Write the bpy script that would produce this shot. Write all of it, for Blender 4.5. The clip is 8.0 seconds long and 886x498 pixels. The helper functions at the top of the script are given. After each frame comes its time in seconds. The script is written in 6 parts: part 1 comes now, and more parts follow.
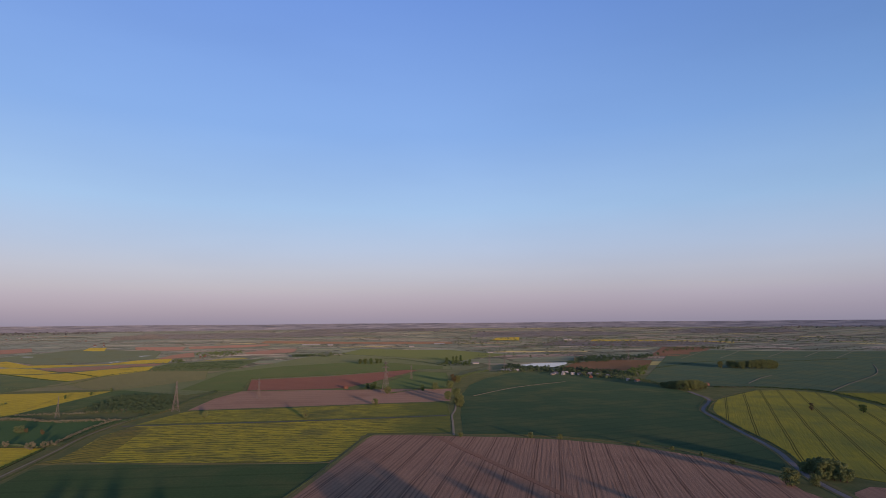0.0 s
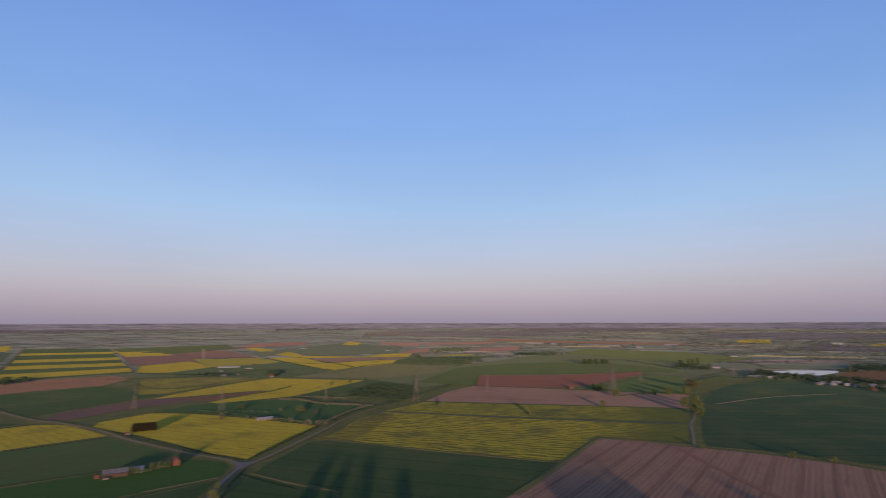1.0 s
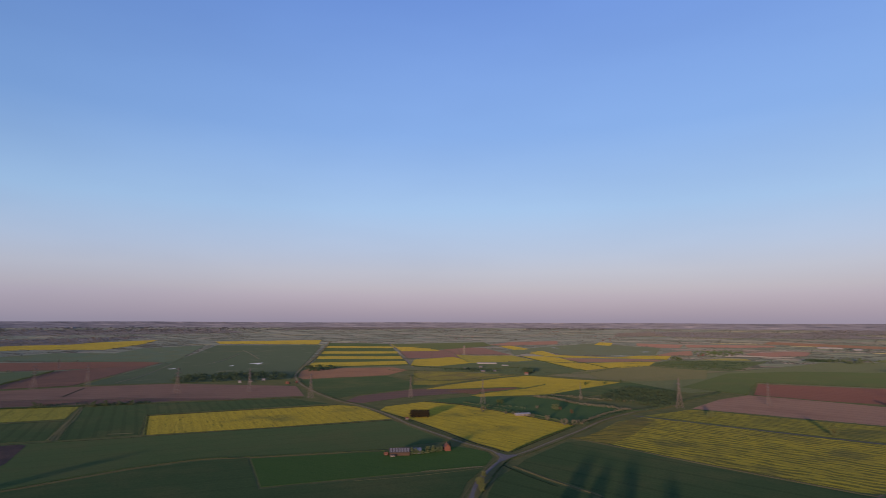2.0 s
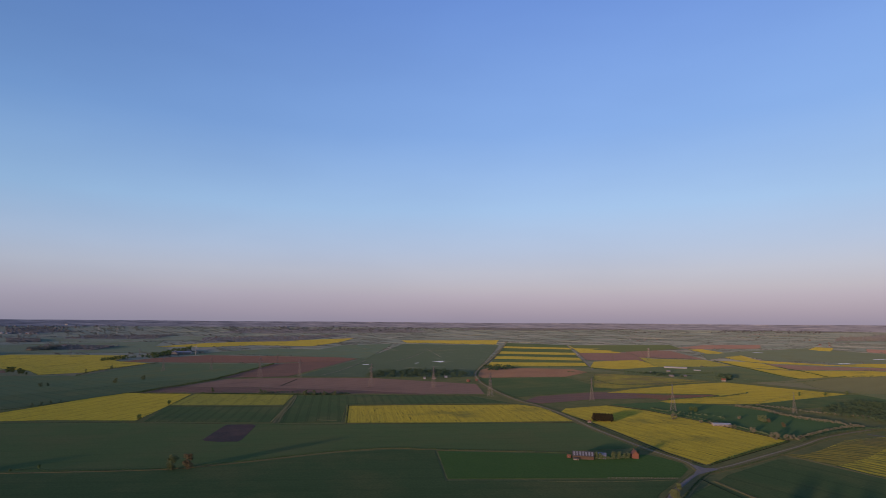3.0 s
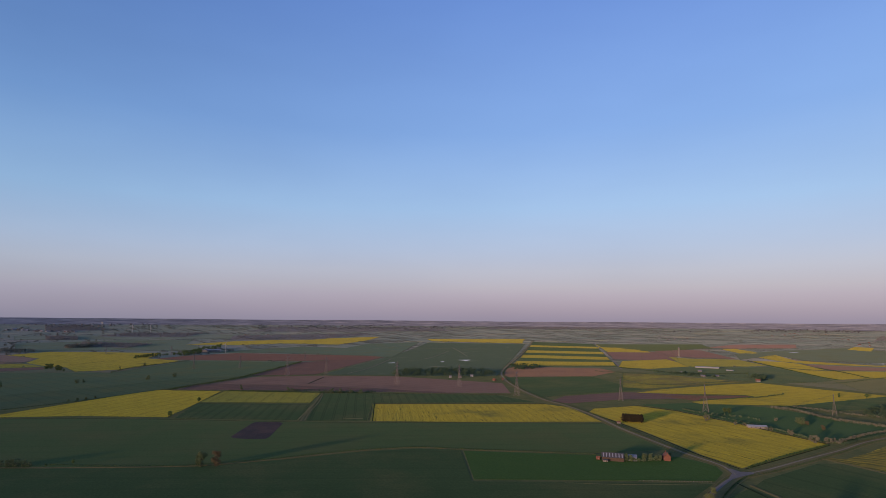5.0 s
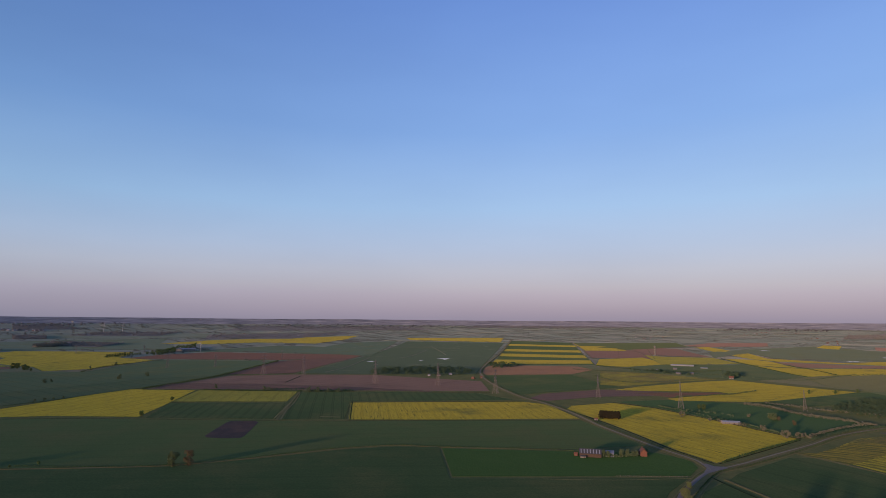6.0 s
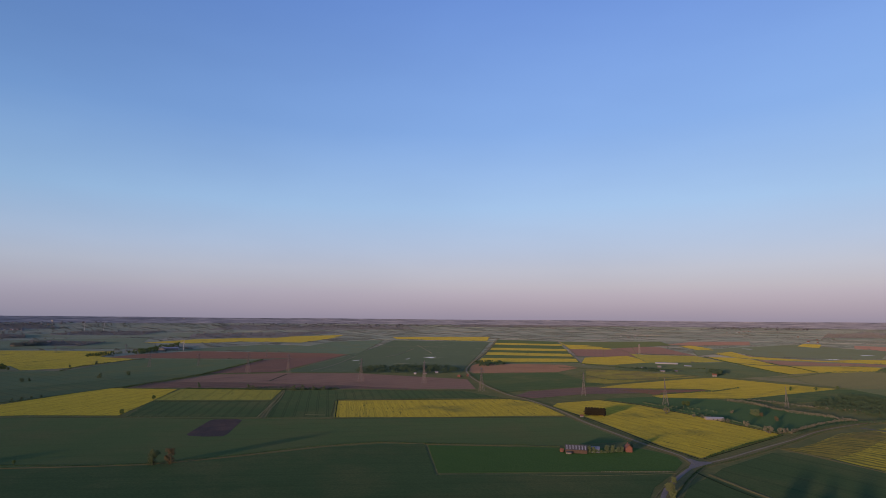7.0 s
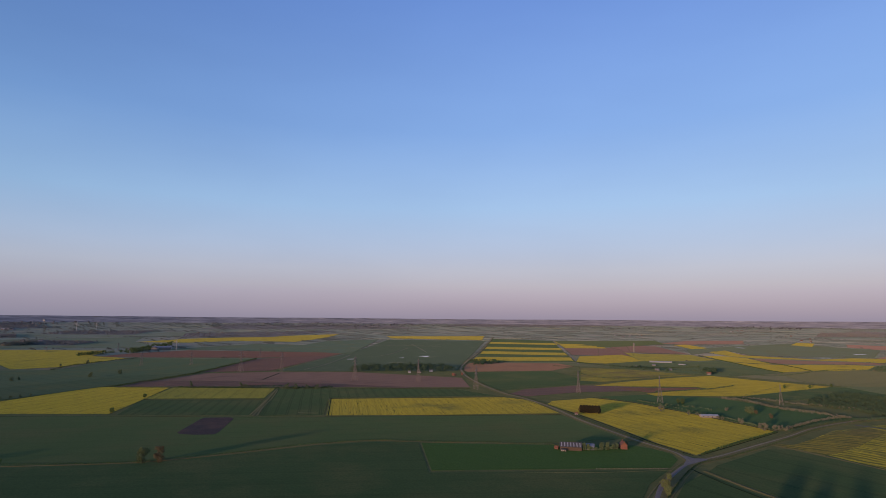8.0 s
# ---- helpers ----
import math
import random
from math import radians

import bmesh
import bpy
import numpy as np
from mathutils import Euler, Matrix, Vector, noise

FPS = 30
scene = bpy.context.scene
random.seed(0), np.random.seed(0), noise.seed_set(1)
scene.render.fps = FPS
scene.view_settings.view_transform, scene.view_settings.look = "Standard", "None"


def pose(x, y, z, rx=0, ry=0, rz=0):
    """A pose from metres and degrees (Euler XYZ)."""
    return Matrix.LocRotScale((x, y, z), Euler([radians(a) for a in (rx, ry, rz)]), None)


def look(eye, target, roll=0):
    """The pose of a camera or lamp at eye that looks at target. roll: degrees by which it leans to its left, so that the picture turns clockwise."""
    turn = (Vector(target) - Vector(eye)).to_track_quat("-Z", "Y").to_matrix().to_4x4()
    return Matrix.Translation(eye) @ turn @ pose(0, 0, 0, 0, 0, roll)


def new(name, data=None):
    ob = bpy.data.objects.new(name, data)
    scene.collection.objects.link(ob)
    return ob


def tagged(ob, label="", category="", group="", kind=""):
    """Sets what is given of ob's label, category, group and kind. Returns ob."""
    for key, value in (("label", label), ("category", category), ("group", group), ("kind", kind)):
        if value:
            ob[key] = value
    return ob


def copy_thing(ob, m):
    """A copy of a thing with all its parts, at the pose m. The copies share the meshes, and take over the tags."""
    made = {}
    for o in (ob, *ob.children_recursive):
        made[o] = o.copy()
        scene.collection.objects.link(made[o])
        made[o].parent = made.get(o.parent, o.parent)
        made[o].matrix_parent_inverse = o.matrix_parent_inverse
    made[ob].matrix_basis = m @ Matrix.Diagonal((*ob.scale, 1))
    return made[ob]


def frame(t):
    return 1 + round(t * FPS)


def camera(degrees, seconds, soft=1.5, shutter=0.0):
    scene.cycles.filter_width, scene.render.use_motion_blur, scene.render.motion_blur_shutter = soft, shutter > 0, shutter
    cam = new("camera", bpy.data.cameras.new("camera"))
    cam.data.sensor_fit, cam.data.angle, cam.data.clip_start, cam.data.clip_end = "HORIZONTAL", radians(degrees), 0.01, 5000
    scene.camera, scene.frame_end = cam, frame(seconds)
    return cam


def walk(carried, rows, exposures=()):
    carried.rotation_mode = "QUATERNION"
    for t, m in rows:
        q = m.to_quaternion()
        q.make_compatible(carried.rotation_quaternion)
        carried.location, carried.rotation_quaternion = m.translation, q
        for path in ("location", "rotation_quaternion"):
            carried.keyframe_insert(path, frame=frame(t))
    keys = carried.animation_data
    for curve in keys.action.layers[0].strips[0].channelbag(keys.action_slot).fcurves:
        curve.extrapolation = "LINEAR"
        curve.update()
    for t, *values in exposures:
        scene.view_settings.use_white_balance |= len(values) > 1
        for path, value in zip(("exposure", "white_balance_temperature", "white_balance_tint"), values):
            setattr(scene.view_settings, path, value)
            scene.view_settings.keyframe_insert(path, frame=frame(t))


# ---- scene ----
# ---------------------------------------------------------------- camera
cam = camera(77.88, 8.0, soft=0.62, shutter=0.25)
PATH = [
    (0.0, 10.42, -6.48, 120.01, -2.129, 7.653, -0.469),
    (0.1, 10.29, -6.35, 119.94, -1.824, 7.656, -0.444),
    (0.2, 10.15, -6.22, 119.87, -1.031, 7.660, -0.418),
    (0.3, 10.01, -6.09, 119.80, 0.598, 7.663, -0.392),
    (0.5, 9.74, -5.83, 119.66, 4.591, 7.671, -0.340),
    (1.0, 9.59, -3.11, 119.90, 20.591, 7.667, -0.121),
    (1.5, 8.83, -1.82, 119.95, 34.708, 7.625, 0.018),
    (2.0, 6.61, -1.08, 119.25, 46.069, 7.618, 0.204),
    (2.2, 5.67, -0.62, 118.82, 50.207, 7.611, 0.263),
    (3.3, 2.53, 0.25, 117.34, 66.475, 7.595, 0.434),
    (3.5, 1.95, 0.76, 117.68, 66.845, 7.559, 0.438),
    (4.0, 0.34, 1.21, 117.59, 67.369, 7.554, 0.440),
    (5.5, -2.79, 3.05, 116.66, 65.868, 7.429, 0.473),
    (6.0, -4.68, 3.83, 114.99, 64.620, 7.418, 0.484),
    (6.5, -6.00, 4.48, 113.95, 63.795, 7.374, 0.466),
    (7.0, -7.54, 5.42, 112.20, 63.209, 7.374, 0.478),
    (7.5, -9.68, 6.86, 110.64, 62.860, 7.343, 0.484),
    (8.0, -11.47, 8.47, 109.24, 62.682, 7.358, 0.462),
]
walk(cam, [(t, pose(x, y, z, 90 + pitch, 0, yaw) @ pose(0, 0, 0, 0, 0, roll)) for t, x, y, z, yaw, pitch, roll in PATH])

# ---------------------------------------------------------------- light: evening sun behind the camera, clear sky
SUN_EL, SUN_AZ = 4.4, 155.6
SUN_DIR = Vector((math.sin(radians(SUN_AZ)) * math.cos(radians(SUN_EL)), math.cos(radians(SUN_AZ)) * math.cos(radians(SUN_EL)), math.sin(radians(SUN_EL))))
lamp = bpy.data.lights.new("sun", "SUN")
lamp.energy, lamp.angle, lamp.color = 3.1, radians(2.4), (1.0, 0.63, 0.42)
new("sun", lamp).matrix_world = look(SUN_DIR * 300, (0, 0, 0))
scene.view_settings.exposure = 0.0

world = bpy.data.worlds.new("evening_sky")
scene.world = world
world.use_nodes = True
wt = world.node_tree
wt.nodes.clear()
w_out = wt.nodes.new("ShaderNodeOutputWorld")
w_sky = wt.nodes.new("ShaderNodeTexSky")
w_sky.sky_type, w_sky.sun_disc = "NISHITA", False
w_sky.sun_elevation, w_sky.sun_rotation = radians(SUN_EL), radians(SUN_AZ)
w_sky.air_density, w_sky.dust_density, w_sky.ozone_density = 1.0, 1.0, 1.5
w_bg = wt.nodes.new("ShaderNodeBackground")
w_bg.inputs["Strength"].default_value = 0.04
wt.links.new(w_sky.outputs[0], w_bg.inputs["Color"])
# the twilight arch: mauve at the skyline, pale above it, blue higher up
w_co = wt.nodes.new("ShaderNodeTexCoord")
w_sep = wt.nodes.new("ShaderNodeSeparateXYZ")
w_ramp = wt.nodes.new("ShaderNodeValToRGB")
wt.links.new(w_co.outputs["Generated"], w_sep.inputs[0])
wt.links.new(w_sep.outputs["Z"], w_ramp.inputs["Fac"])
ARCH = ((0.0, (0.275, 0.25, 0.355)), (0.022, (0.32, 0.28, 0.40)), (0.045, (0.375, 0.325, 0.455)), (0.06, (0.41, 0.37, 0.485)), (0.09, (0.43, 0.425, 0.56)), (0.13, (0.395, 0.455, 0.65)),
        (0.2, (0.325, 0.475, 0.745)), (0.33, (0.217, 0.377, 0.752)), (0.54, (0.147, 0.277, 0.702)), (0.7, (0.155, 0.24, 0.52)), (1.0, (0.14, 0.205, 0.42)))
while len(w_ramp.color_ramp.elements) < len(ARCH):
    w_ramp.color_ramp.elements.new(0.5)
for e, (p, c) in zip(w_ramp.color_ramp.elements, ARCH):
    e.position, e.color = p, (*c, 1)
w_arch = wt.nodes.new("ShaderNodeBackground")
w_arch.inputs["Strength"].default_value = 0.965
# the pink of the arch is strongest opposite the sun and fades to the sides
w_side = wt.nodes.new("ShaderNodeVectorMath")
w_side.operation = "DOT_PRODUCT"
w_side.inputs[1].default_value = (-math.sin(radians(SUN_AZ)), -math.cos(radians(SUN_AZ)), 0)
wt.links.new(w_co.outputs["Generated"], w_side.inputs[0])
w_fade = wt.nodes.new("ShaderNodeMapRange")
w_fade.inputs["From Min"].default_value, w_fade.inputs["From Max"].default_value = 0.15, 0.85
wt.links.new(w_side.outputs["Value"], w_fade.inputs["Value"])
w_tint = wt.nodes.new("ShaderNodeMix")
w_tint.data_type, w_tint.blend_type = "RGBA", "MIX"
w_tint.inputs[6].default_value, w_tint.inputs[7].default_value = (0.86, 0.945, 0.955, 1), (1, 1, 1, 1)
wt.links.new(w_fade.outputs["Result"], w_tint.inputs[0])
w_mul = wt.nodes.new("ShaderNodeMix")
w_mul.data_type, w_mul.blend_type = "RGBA", "MULTIPLY"
w_mul.inputs[0].default_value = 1.0
wt.links.new(w_ramp.outputs["Color"], w_mul.inputs[6])
wt.links.new(w_tint.outputs[2], w_mul.inputs[7])
# high up, the sky is deeper away from the point opposite the sun
w_high = wt.nodes.new("ShaderNodeMapRange")
w_high.inputs["From Min"].default_value, w_high.inputs["From Max"].default_value = 0.12, 0.42
wt.links.new(w_sep.outputs["Z"], w_high.inputs["Value"])
w_away = wt.nodes.new("ShaderNodeMath")
w_away.operation = "SUBTRACT"
w_away.inputs[0].default_value = 1.0
wt.links.new(w_fade.outputs["Result"], w_away.inputs[1])
w_deep = wt.nodes.new("ShaderNodeMath")
w_deep.operation = "MULTIPLY"
wt.links.new(w_high.outputs["Result"], w_deep.inputs[0])
wt.links.new(w_away.outputs[0], w_deep.inputs[1])
w_blue = wt.nodes.new("ShaderNodeMix")
w_blue.data_type, w_blue.blend_type = "RGBA", "MULTIPLY"
w_blue.inputs[7].default_value = (0.65, 0.675, 0.71, 1)
wt.links.new(w_deep.outputs[0], w_blue.inputs[0])
wt.links.new(w_mul.outputs[2], w_blue.inputs[6])
# thin high veils, hardly darker than the blue between them
w_long = wt.nodes.new("ShaderNodeMapping")
w_long.inputs["Rotation"].default_value, w_long.inputs["Scale"].default_value = (0, radians(14), radians(35)), (1.3, 1.9, 6.5)
wt.links.new(w_co.outputs["Generated"], w_long.inputs["Vector"])
w_veil = wt.nodes.new("ShaderNodeTexNoise")
w_veil.inputs["Scale"].default_value, w_veil.inputs["Detail"].default_value = 1.4, 3.0
wt.links.new(w_long.outputs[0], w_veil.inputs["Vector"])
w_thin = wt.nodes.new("ShaderNodeMapRange")
w_thin.inputs["From Min"].default_value, w_thin.inputs["From Max"].default_value = 0.4, 0.7
wt.links.new(w_veil.outputs["Fac"], w_thin.inputs["Value"])
w_shade = wt.nodes.new("ShaderNodeMix")
w_shade.data_type, w_shade.blend_type = "RGBA", "MULTIPLY"
w_shade.inputs[7].default_value = (0.94, 0.945, 0.96, 1)
wt.links.new(w_thin.outputs["Result"], w_shade.inputs[0])
wt.links.new(w_blue.outputs[2], w_shade.inputs[6])
wt.links.new(w_shade.outputs[2], w_arch.inputs["Color"])
w_add = wt.nodes.new("ShaderNodeAddShader")
wt.links.new(w_bg.outputs[0], w_add.inputs[0])
wt.links.new(w_arch.outputs[0], w_add.inputs[1])
wt.links.new(w_add.outputs[0], w_out.inputs["Surface"])


# ---------------------------------------------------------------- materials
class Nodes:
    """Short way to write a node material."""

    def __init__(self, name):
        self.mat = bpy.data.materials.new(name)
        self.mat.use_nodes = True
        self.t = self.mat.node_tree
        self.bsdf = self.t.nodes["Principled BSDF"]

    def put(self, kind, **values):
        n = self.t.nodes.new("ShaderNode" + kind)
        for k, v in values.items():
            if k == "operation":
                n.operation = v
            elif k == "blend":
                n.data_type, n.blend_type = "RGBA", v
        return n

    def link(self, a, b):
        self.t.links.new(a, b)

    def math(self, op, a, b=None):
        n = self.put("Math", operation=op)
        for i, v in enumerate((a, b)):
            if v is None:
                continue
            if isinstance(v, (int, float)):
                n.inputs[i].default_value = v
            else:
                self.link(v, n.inputs[i])
        return n.outputs[0]

    def mix(self, fac, a, b, blend="MIX"):
        n = self.put("Mix", blend=blend)
        for i, v in ((0, fac), (6, a), (7, b)):
            if isinstance(v, (int, float)):
                n.inputs[i].default_value = v
            elif isinstance(v, tuple):
                n.inputs[i].default_value = (*v, 1)
            else:
                self.link(v, n.inputs[i])
        return n.outputs[2]

    def noise(self, vec, scale, detail=3, rough=0.55):
        n = self.put("TexNoise")
        n.inputs["Scale"].default_value, n.inputs["Detail"].default_value, n.inputs["Roughness"].default_value = scale, detail, rough
        self.link(vec, n.inputs["Vector"])
        return n.outputs["Fac"]

    def ramp(self, fac, lo, hi):
        n = self.put("MapRange")
        n.inputs["From Min"].default_value, n.inputs["From Max"].default_value = lo, hi
        self.link(fac, n.inputs["Value"])
        return n.outputs["Result"]

    def place(self, angle=0.0, sx=1.0, sy=1.0):
        g, m = self.put("NewGeometry"), self.put("Mapping")
        m.inputs["Rotation"].default_value = (0, 0, -radians(angle))
        self.link(g.outputs["Position"], m.inputs["Vector"])
        s = self.put("Mapping")
        s.inputs["Scale"].default_value = (sx, sy, 1)
        self.link(m.outputs[0], s.inputs["Vector"])
        return s.outputs[0]

    def bump(self, height, dist, strength=1.0):
        n = self.put("Bump")
        n.inputs["Strength"].default_value, n.inputs["Distance"].default_value = strength, dist
        self.link(height, n.inputs["Height"])
        self.link(n.outputs[0], self.bsdf.inputs["Normal"])

    def done(self, color, rough=0.9, spec=0.2, metal=0.0, sheen=0.0, matte=0.0):
        b = self.bsdf
        if isinstance(color, tuple):
            b.inputs["Base Color"].default_value = (*color, 1)
        else:
            self.link(color, b.inputs["Base Color"])
        b.inputs["Roughness"].default_value, b.inputs["Specular IOR Level"].default_value, b.inputs["Metallic"].default_value = rough, spec, metal
        b.inputs["Sheen Weight"].default_value, b.inputs["Diffuse Roughness"].default_value = sheen, matte
        return self.mat


def crop(name, a, b, angle=0.0, spacing=24.0, tram=0.6, streak=0.5, row=6.0, hard=0.15, patch=None, patch_at=(0.6, 0.75), bump=0.5, sheen=0.01, tw=0.65, chop=0.012, gash=0.0, beds=0.0, drill=0.0, thin=None):
    """A field crop or bare soil: two colours in patches and drilled streaks, tramlines along the angle (degrees from +x), bare or thin patches."""
    n = Nodes(name)
    p = n.place()
    big = n.ramp(n.noise(p, 0.008, 4), 0.35, 0.65)
    mid = n.ramp(n.noise(p, 0.06, 4, 0.65), 0.3, 0.7)
    lane = n.ramp(n.noise(n.place(angle, chop, 1.0 / row), 1.0, 3, 0.6), 0.5 - hard, 0.5 + hard)
    fac = n.math("ADD", n.math("MULTIPLY", lane, streak), n.math("MULTIPLY", n.math("ADD", n.math("MULTIPLY", big, 0.6), n.math("MULTIPLY", mid, 0.4)), 1 - streak))
    col = n.mix(fac, a, b)
    if patch:
        spot = n.noise(p, 0.013, 5, 0.6)
        col = n.mix(n.ramp(spot, *patch_at), col, patch)
    if tram:
        sep = n.put("SeparateXYZ")
        n.link(n.place(angle), sep.inputs[0])
        wob = n.math("ADD", sep.outputs["Y"], n.math("MULTIPLY", n.noise(p, 0.01, 1), 3.0))
        ph = n.math("ABSOLUTE", n.math("SUBTRACT", n.math("MULTIPLY", n.math("FRACT", n.math("DIVIDE", wob, spacing)), spacing), spacing / 2))
        pair = n.math("ABSOLUTE", n.math("SUBTRACT", ph, 1.1))
        line = n.math("MULTIPLY", n.math("LESS_THAN", pair, tw), tram)
        col = n.mix(line, col, tuple(0.35 * min(u, v) for u, v in zip(a, b)))
    if beds:
        across = n.put("SeparateXYZ")
        n.link(n.place(angle), across.inputs[0])
        stray = n.math("ADD", across.outputs["Y"], n.math("MULTIPLY", n.noise(p, 0.03, 5, 0.68), 22.0))
        furrow = n.math("ABSOLUTE", n.math("SUBTRACT", n.math("FRACT", n.math("DIVIDE", stray, beds)), 0.5))
        keep = n.ramp(n.noise(n.place(angle, 0.05, 0.14), 1.0, 4, 0.65), 0.38, 0.52)
        col = n.mix(n.math("MULTIPLY", n.math("MULTIPLY", n.ramp(furrow, 0.30, 0.22), keep), 0.8 if beds > 4.5 else 0.3), col, (0.075, 0.085, 0.025))
    if drill:
        sown = n.put("SeparateXYZ")
        n.link(n.place(angle), sown.inputs[0])
        drift = n.math("ADD", sown.outputs["Y"], n.math("MULTIPLY", n.noise(p, 0.012, 2), 4.0))
        slot = n.math("ABSOLUTE", n.math("SUBTRACT", n.math("FRACT", n.math("DIVIDE", drift, drill)), 0.5))
        deep = n.ramp(n.noise(n.place(angle, 0.006, 0.16), 1.0, 3, 0.6), 0.36, 0.66)
        col = n.mix(n.math("MULTIPLY", n.math("MULTIPLY", n.ramp(slot, 0.2, 0.08), deep), 0.75), col, tuple(0.42 * v for v in a))
        col = n.mix(n.math("MULTIPLY", n.ramp(slot, 0.3, 0.48), 0.22), col, tuple(min(1.0, 1.25 * v) for v in b))
    if thin:
        east = n.put("SeparateXYZ")
        n.link(p, east.inputs[0])
        way = n.math("ADD", east.outputs["X"], n.math("MULTIPLY", n.math("SUBTRACT", n.noise(p, 0.012, 4, 0.6), 0.5), 160.0))
        col = n.mix(n.math("MULTIPLY", n.ramp(way, *thin), 0.82), col, (0.075, 0.105, 0.03))
    if gash:
        torn = n.ramp(n.noise(n.place(angle, 0.035, 0.42), 1.0, 3, 0.6), 0.61, 0.65)
        col = n.mix(n.math("MULTIPLY", torn, gash), col, (0.06, 0.075, 0.02))
    fine = n.noise(p, 0.5, 3, 0.75)
    clump = n.ramp(n.noise(n.place(angle, 0.08, 0.3), 1.0, 4, 0.7), 0.35, 0.65)
    col = n.mix(n.math("MULTIPLY", clump, 0.15), col, tuple(0.6 * v for v in a))
    col = n.mix(n.math("MULTIPLY", n.ramp(fine, 0.38, 0.64), 0.34), col, tuple(0.5 * v for v in a))
    n.bump(n.math("ADD", n.math("MULTIPLY", fine, 0.8), n.math("MULTIPLY", lane, 0.3)), bump)
    n.bsdf.inputs["Sheen Tint"].default_value = (*(0.35 + 0.65 * v / max(b) for v in b), 1)
    n.bsdf.inputs["Sheen Roughness"].default_value = 0.28
    return n.done(col, 0.92, 0.03, sheen=sheen, matte=0.8)


def plain(name, a, b, scale=0.5, rough=0.8, spec=0.3, metal=0.0, bump=0.02):
    n = Nodes(name)
    p = n.place()
    f = n.ramp(n.noise(p, scale, 4, 0.6), 0.3, 0.7)
    g = n.noise(p, scale * 9, 3)
    n.bump(g, bump)
    return n.done(n.mix(n.math("MULTIPLY", g, 0.3), n.mix(f, a, b), tuple(0.5 * v for v in a)), rough, spec, metal, matte=0.8 if rough > 0.85 else 0.0)


def leafy(name, a, b, c):
    """Foliage: every leaf clump its own shade between a and b, every plant a lean towards c."""
    n = Nodes(name)
    g, o = n.put("NewGeometry"), n.put("ObjectInfo")
    col = n.mix(g.outputs["Random Per Island"], a, b)
    col = n.mix(n.math("MULTIPLY", o.outputs["Random"], 0.7), col, c)
    return n.done(col, 0.8, 0.1, matte=0.6)


def roofing(name, a, b, pitch=0.4):
    n = Nodes(name)
    sep = n.put("SeparateXYZ")
    p = n.place()
    n.link(p, sep.inputs[0])
    course = n.math("FRACT", n.math("DIVIDE", sep.outputs["Z"], pitch))
    f = n.noise(p, 1.2, 4)
    n.bump(course, 0.03)
    return n.done(n.mix(n.ramp(f, 0.3, 0.7), a, b), 0.8, 0.2)


RAPE = dict(a=(0.545, 0.412, 0.034), b=(0.365, 0.30, 0.04))
M_GRASS = crop("meadow_grass", (0.05, 0.09, 0.02), (0.07, 0.105, 0.025), 20, tram=0, streak=0.2, bump=0.4)
M_VERGE = crop("verge_grass", (0.12, 0.115, 0.05), (0.18, 0.16, 0.075), 0, tram=0, streak=0.1, bump=0.5)
M_ASPH = plain("worn_asphalt", (0.16, 0.15, 0.145), (0.20, 0.188, 0.18), 0.3, 0.95, 0.01, bump=0.25)
M_TRACK = plain("gravel_track", (0.27, 0.235, 0.175), (0.19, 0.17, 0.12), 0.3, 0.95, 0.01, bump=0.3)
M_STEEL = plain("galvanised_steel", (0.25, 0.205, 0.18), (0.19, 0.155, 0.135), 0.5, 0.6, 0.4, 0.0)
M_GLASS_INS = plain("insulator_glaze", (0.12, 0.09, 0.08), (0.16, 0.12, 0.1), 3, 0.3, 0.5)
M_BARK = plain("bark", (0.10, 0.075, 0.055), (0.06, 0.045, 0.035), 3, 0.9, bump=0.1)
M_LEAF = leafy("leaf_spring_green", (0.075, 0.126, 0.041), (0.136, 0.184, 0.058), (0.119, 0.160, 0.058))
M_LEAF_DARK = leafy("leaf_dark_green", (0.048, 0.088, 0.032), (0.093, 0.139, 0.051), (0.085, 0.111, 0.043))
M_LEAF_RED = leafy("leaf_copper", (0.095, 0.08, 0.045), (0.125, 0.098, 0.058), (0.105, 0.094, 0.05))
M_LEAF_GREY = leafy("leaf_grey_hawthorn", (0.078, 0.116, 0.058), (0.139, 0.178, 0.085), (0.122, 0.153, 0.076))
M_BLOSSOM = leafy("leaf_hawthorn_blossom", (0.235, 0.215, 0.165), (0.10, 0.115, 0.06), (0.16, 0.16, 0.11))
# far crowns: distance haze painted in as pale grey leaf colours
M_LEAF_HAZED = leafy("leaf_hazed_wood", (0.179, 0.179, 0.172), (0.225, 0.218, 0.205), (0.199, 0.195, 0.187))
# far hedges: leaf colours lifted to grey-green to carry the haze
M_HEDGE_HAZED = leafy("leaf_hazed_hedge", (0.112, 0.126, 0.105), (0.151, 0.162, 0.134), (0.132, 0.142, 0.117))
M_LEAF_SCRUB = leafy("leaf_scrub", (0.051, 0.092, 0.048), (0.078, 0.119, 0.061), (0.068, 0.099, 0.058))
M_LEAF_OLIVE = leafy("leaf_olive_spring", (0.101, 0.142, 0.057), (0.173, 0.199, 0.085), (0.137, 0.155, 0.066))
M_FIR = leafy("needle_dark", (0.036, 0.034, 0.022), (0.058, 0.052, 0.032), (0.05, 0.042, 0.028))
M_BRICK = plain("red_brick", (0.27, 0.115, 0.075), (0.21, 0.095, 0.065), 0.8, 0.9)
M_BRICK_DULL = plain("weathered_brick", (0.20, 0.095, 0.065), (0.26, 0.13, 0.09), 0.8, 0.9)
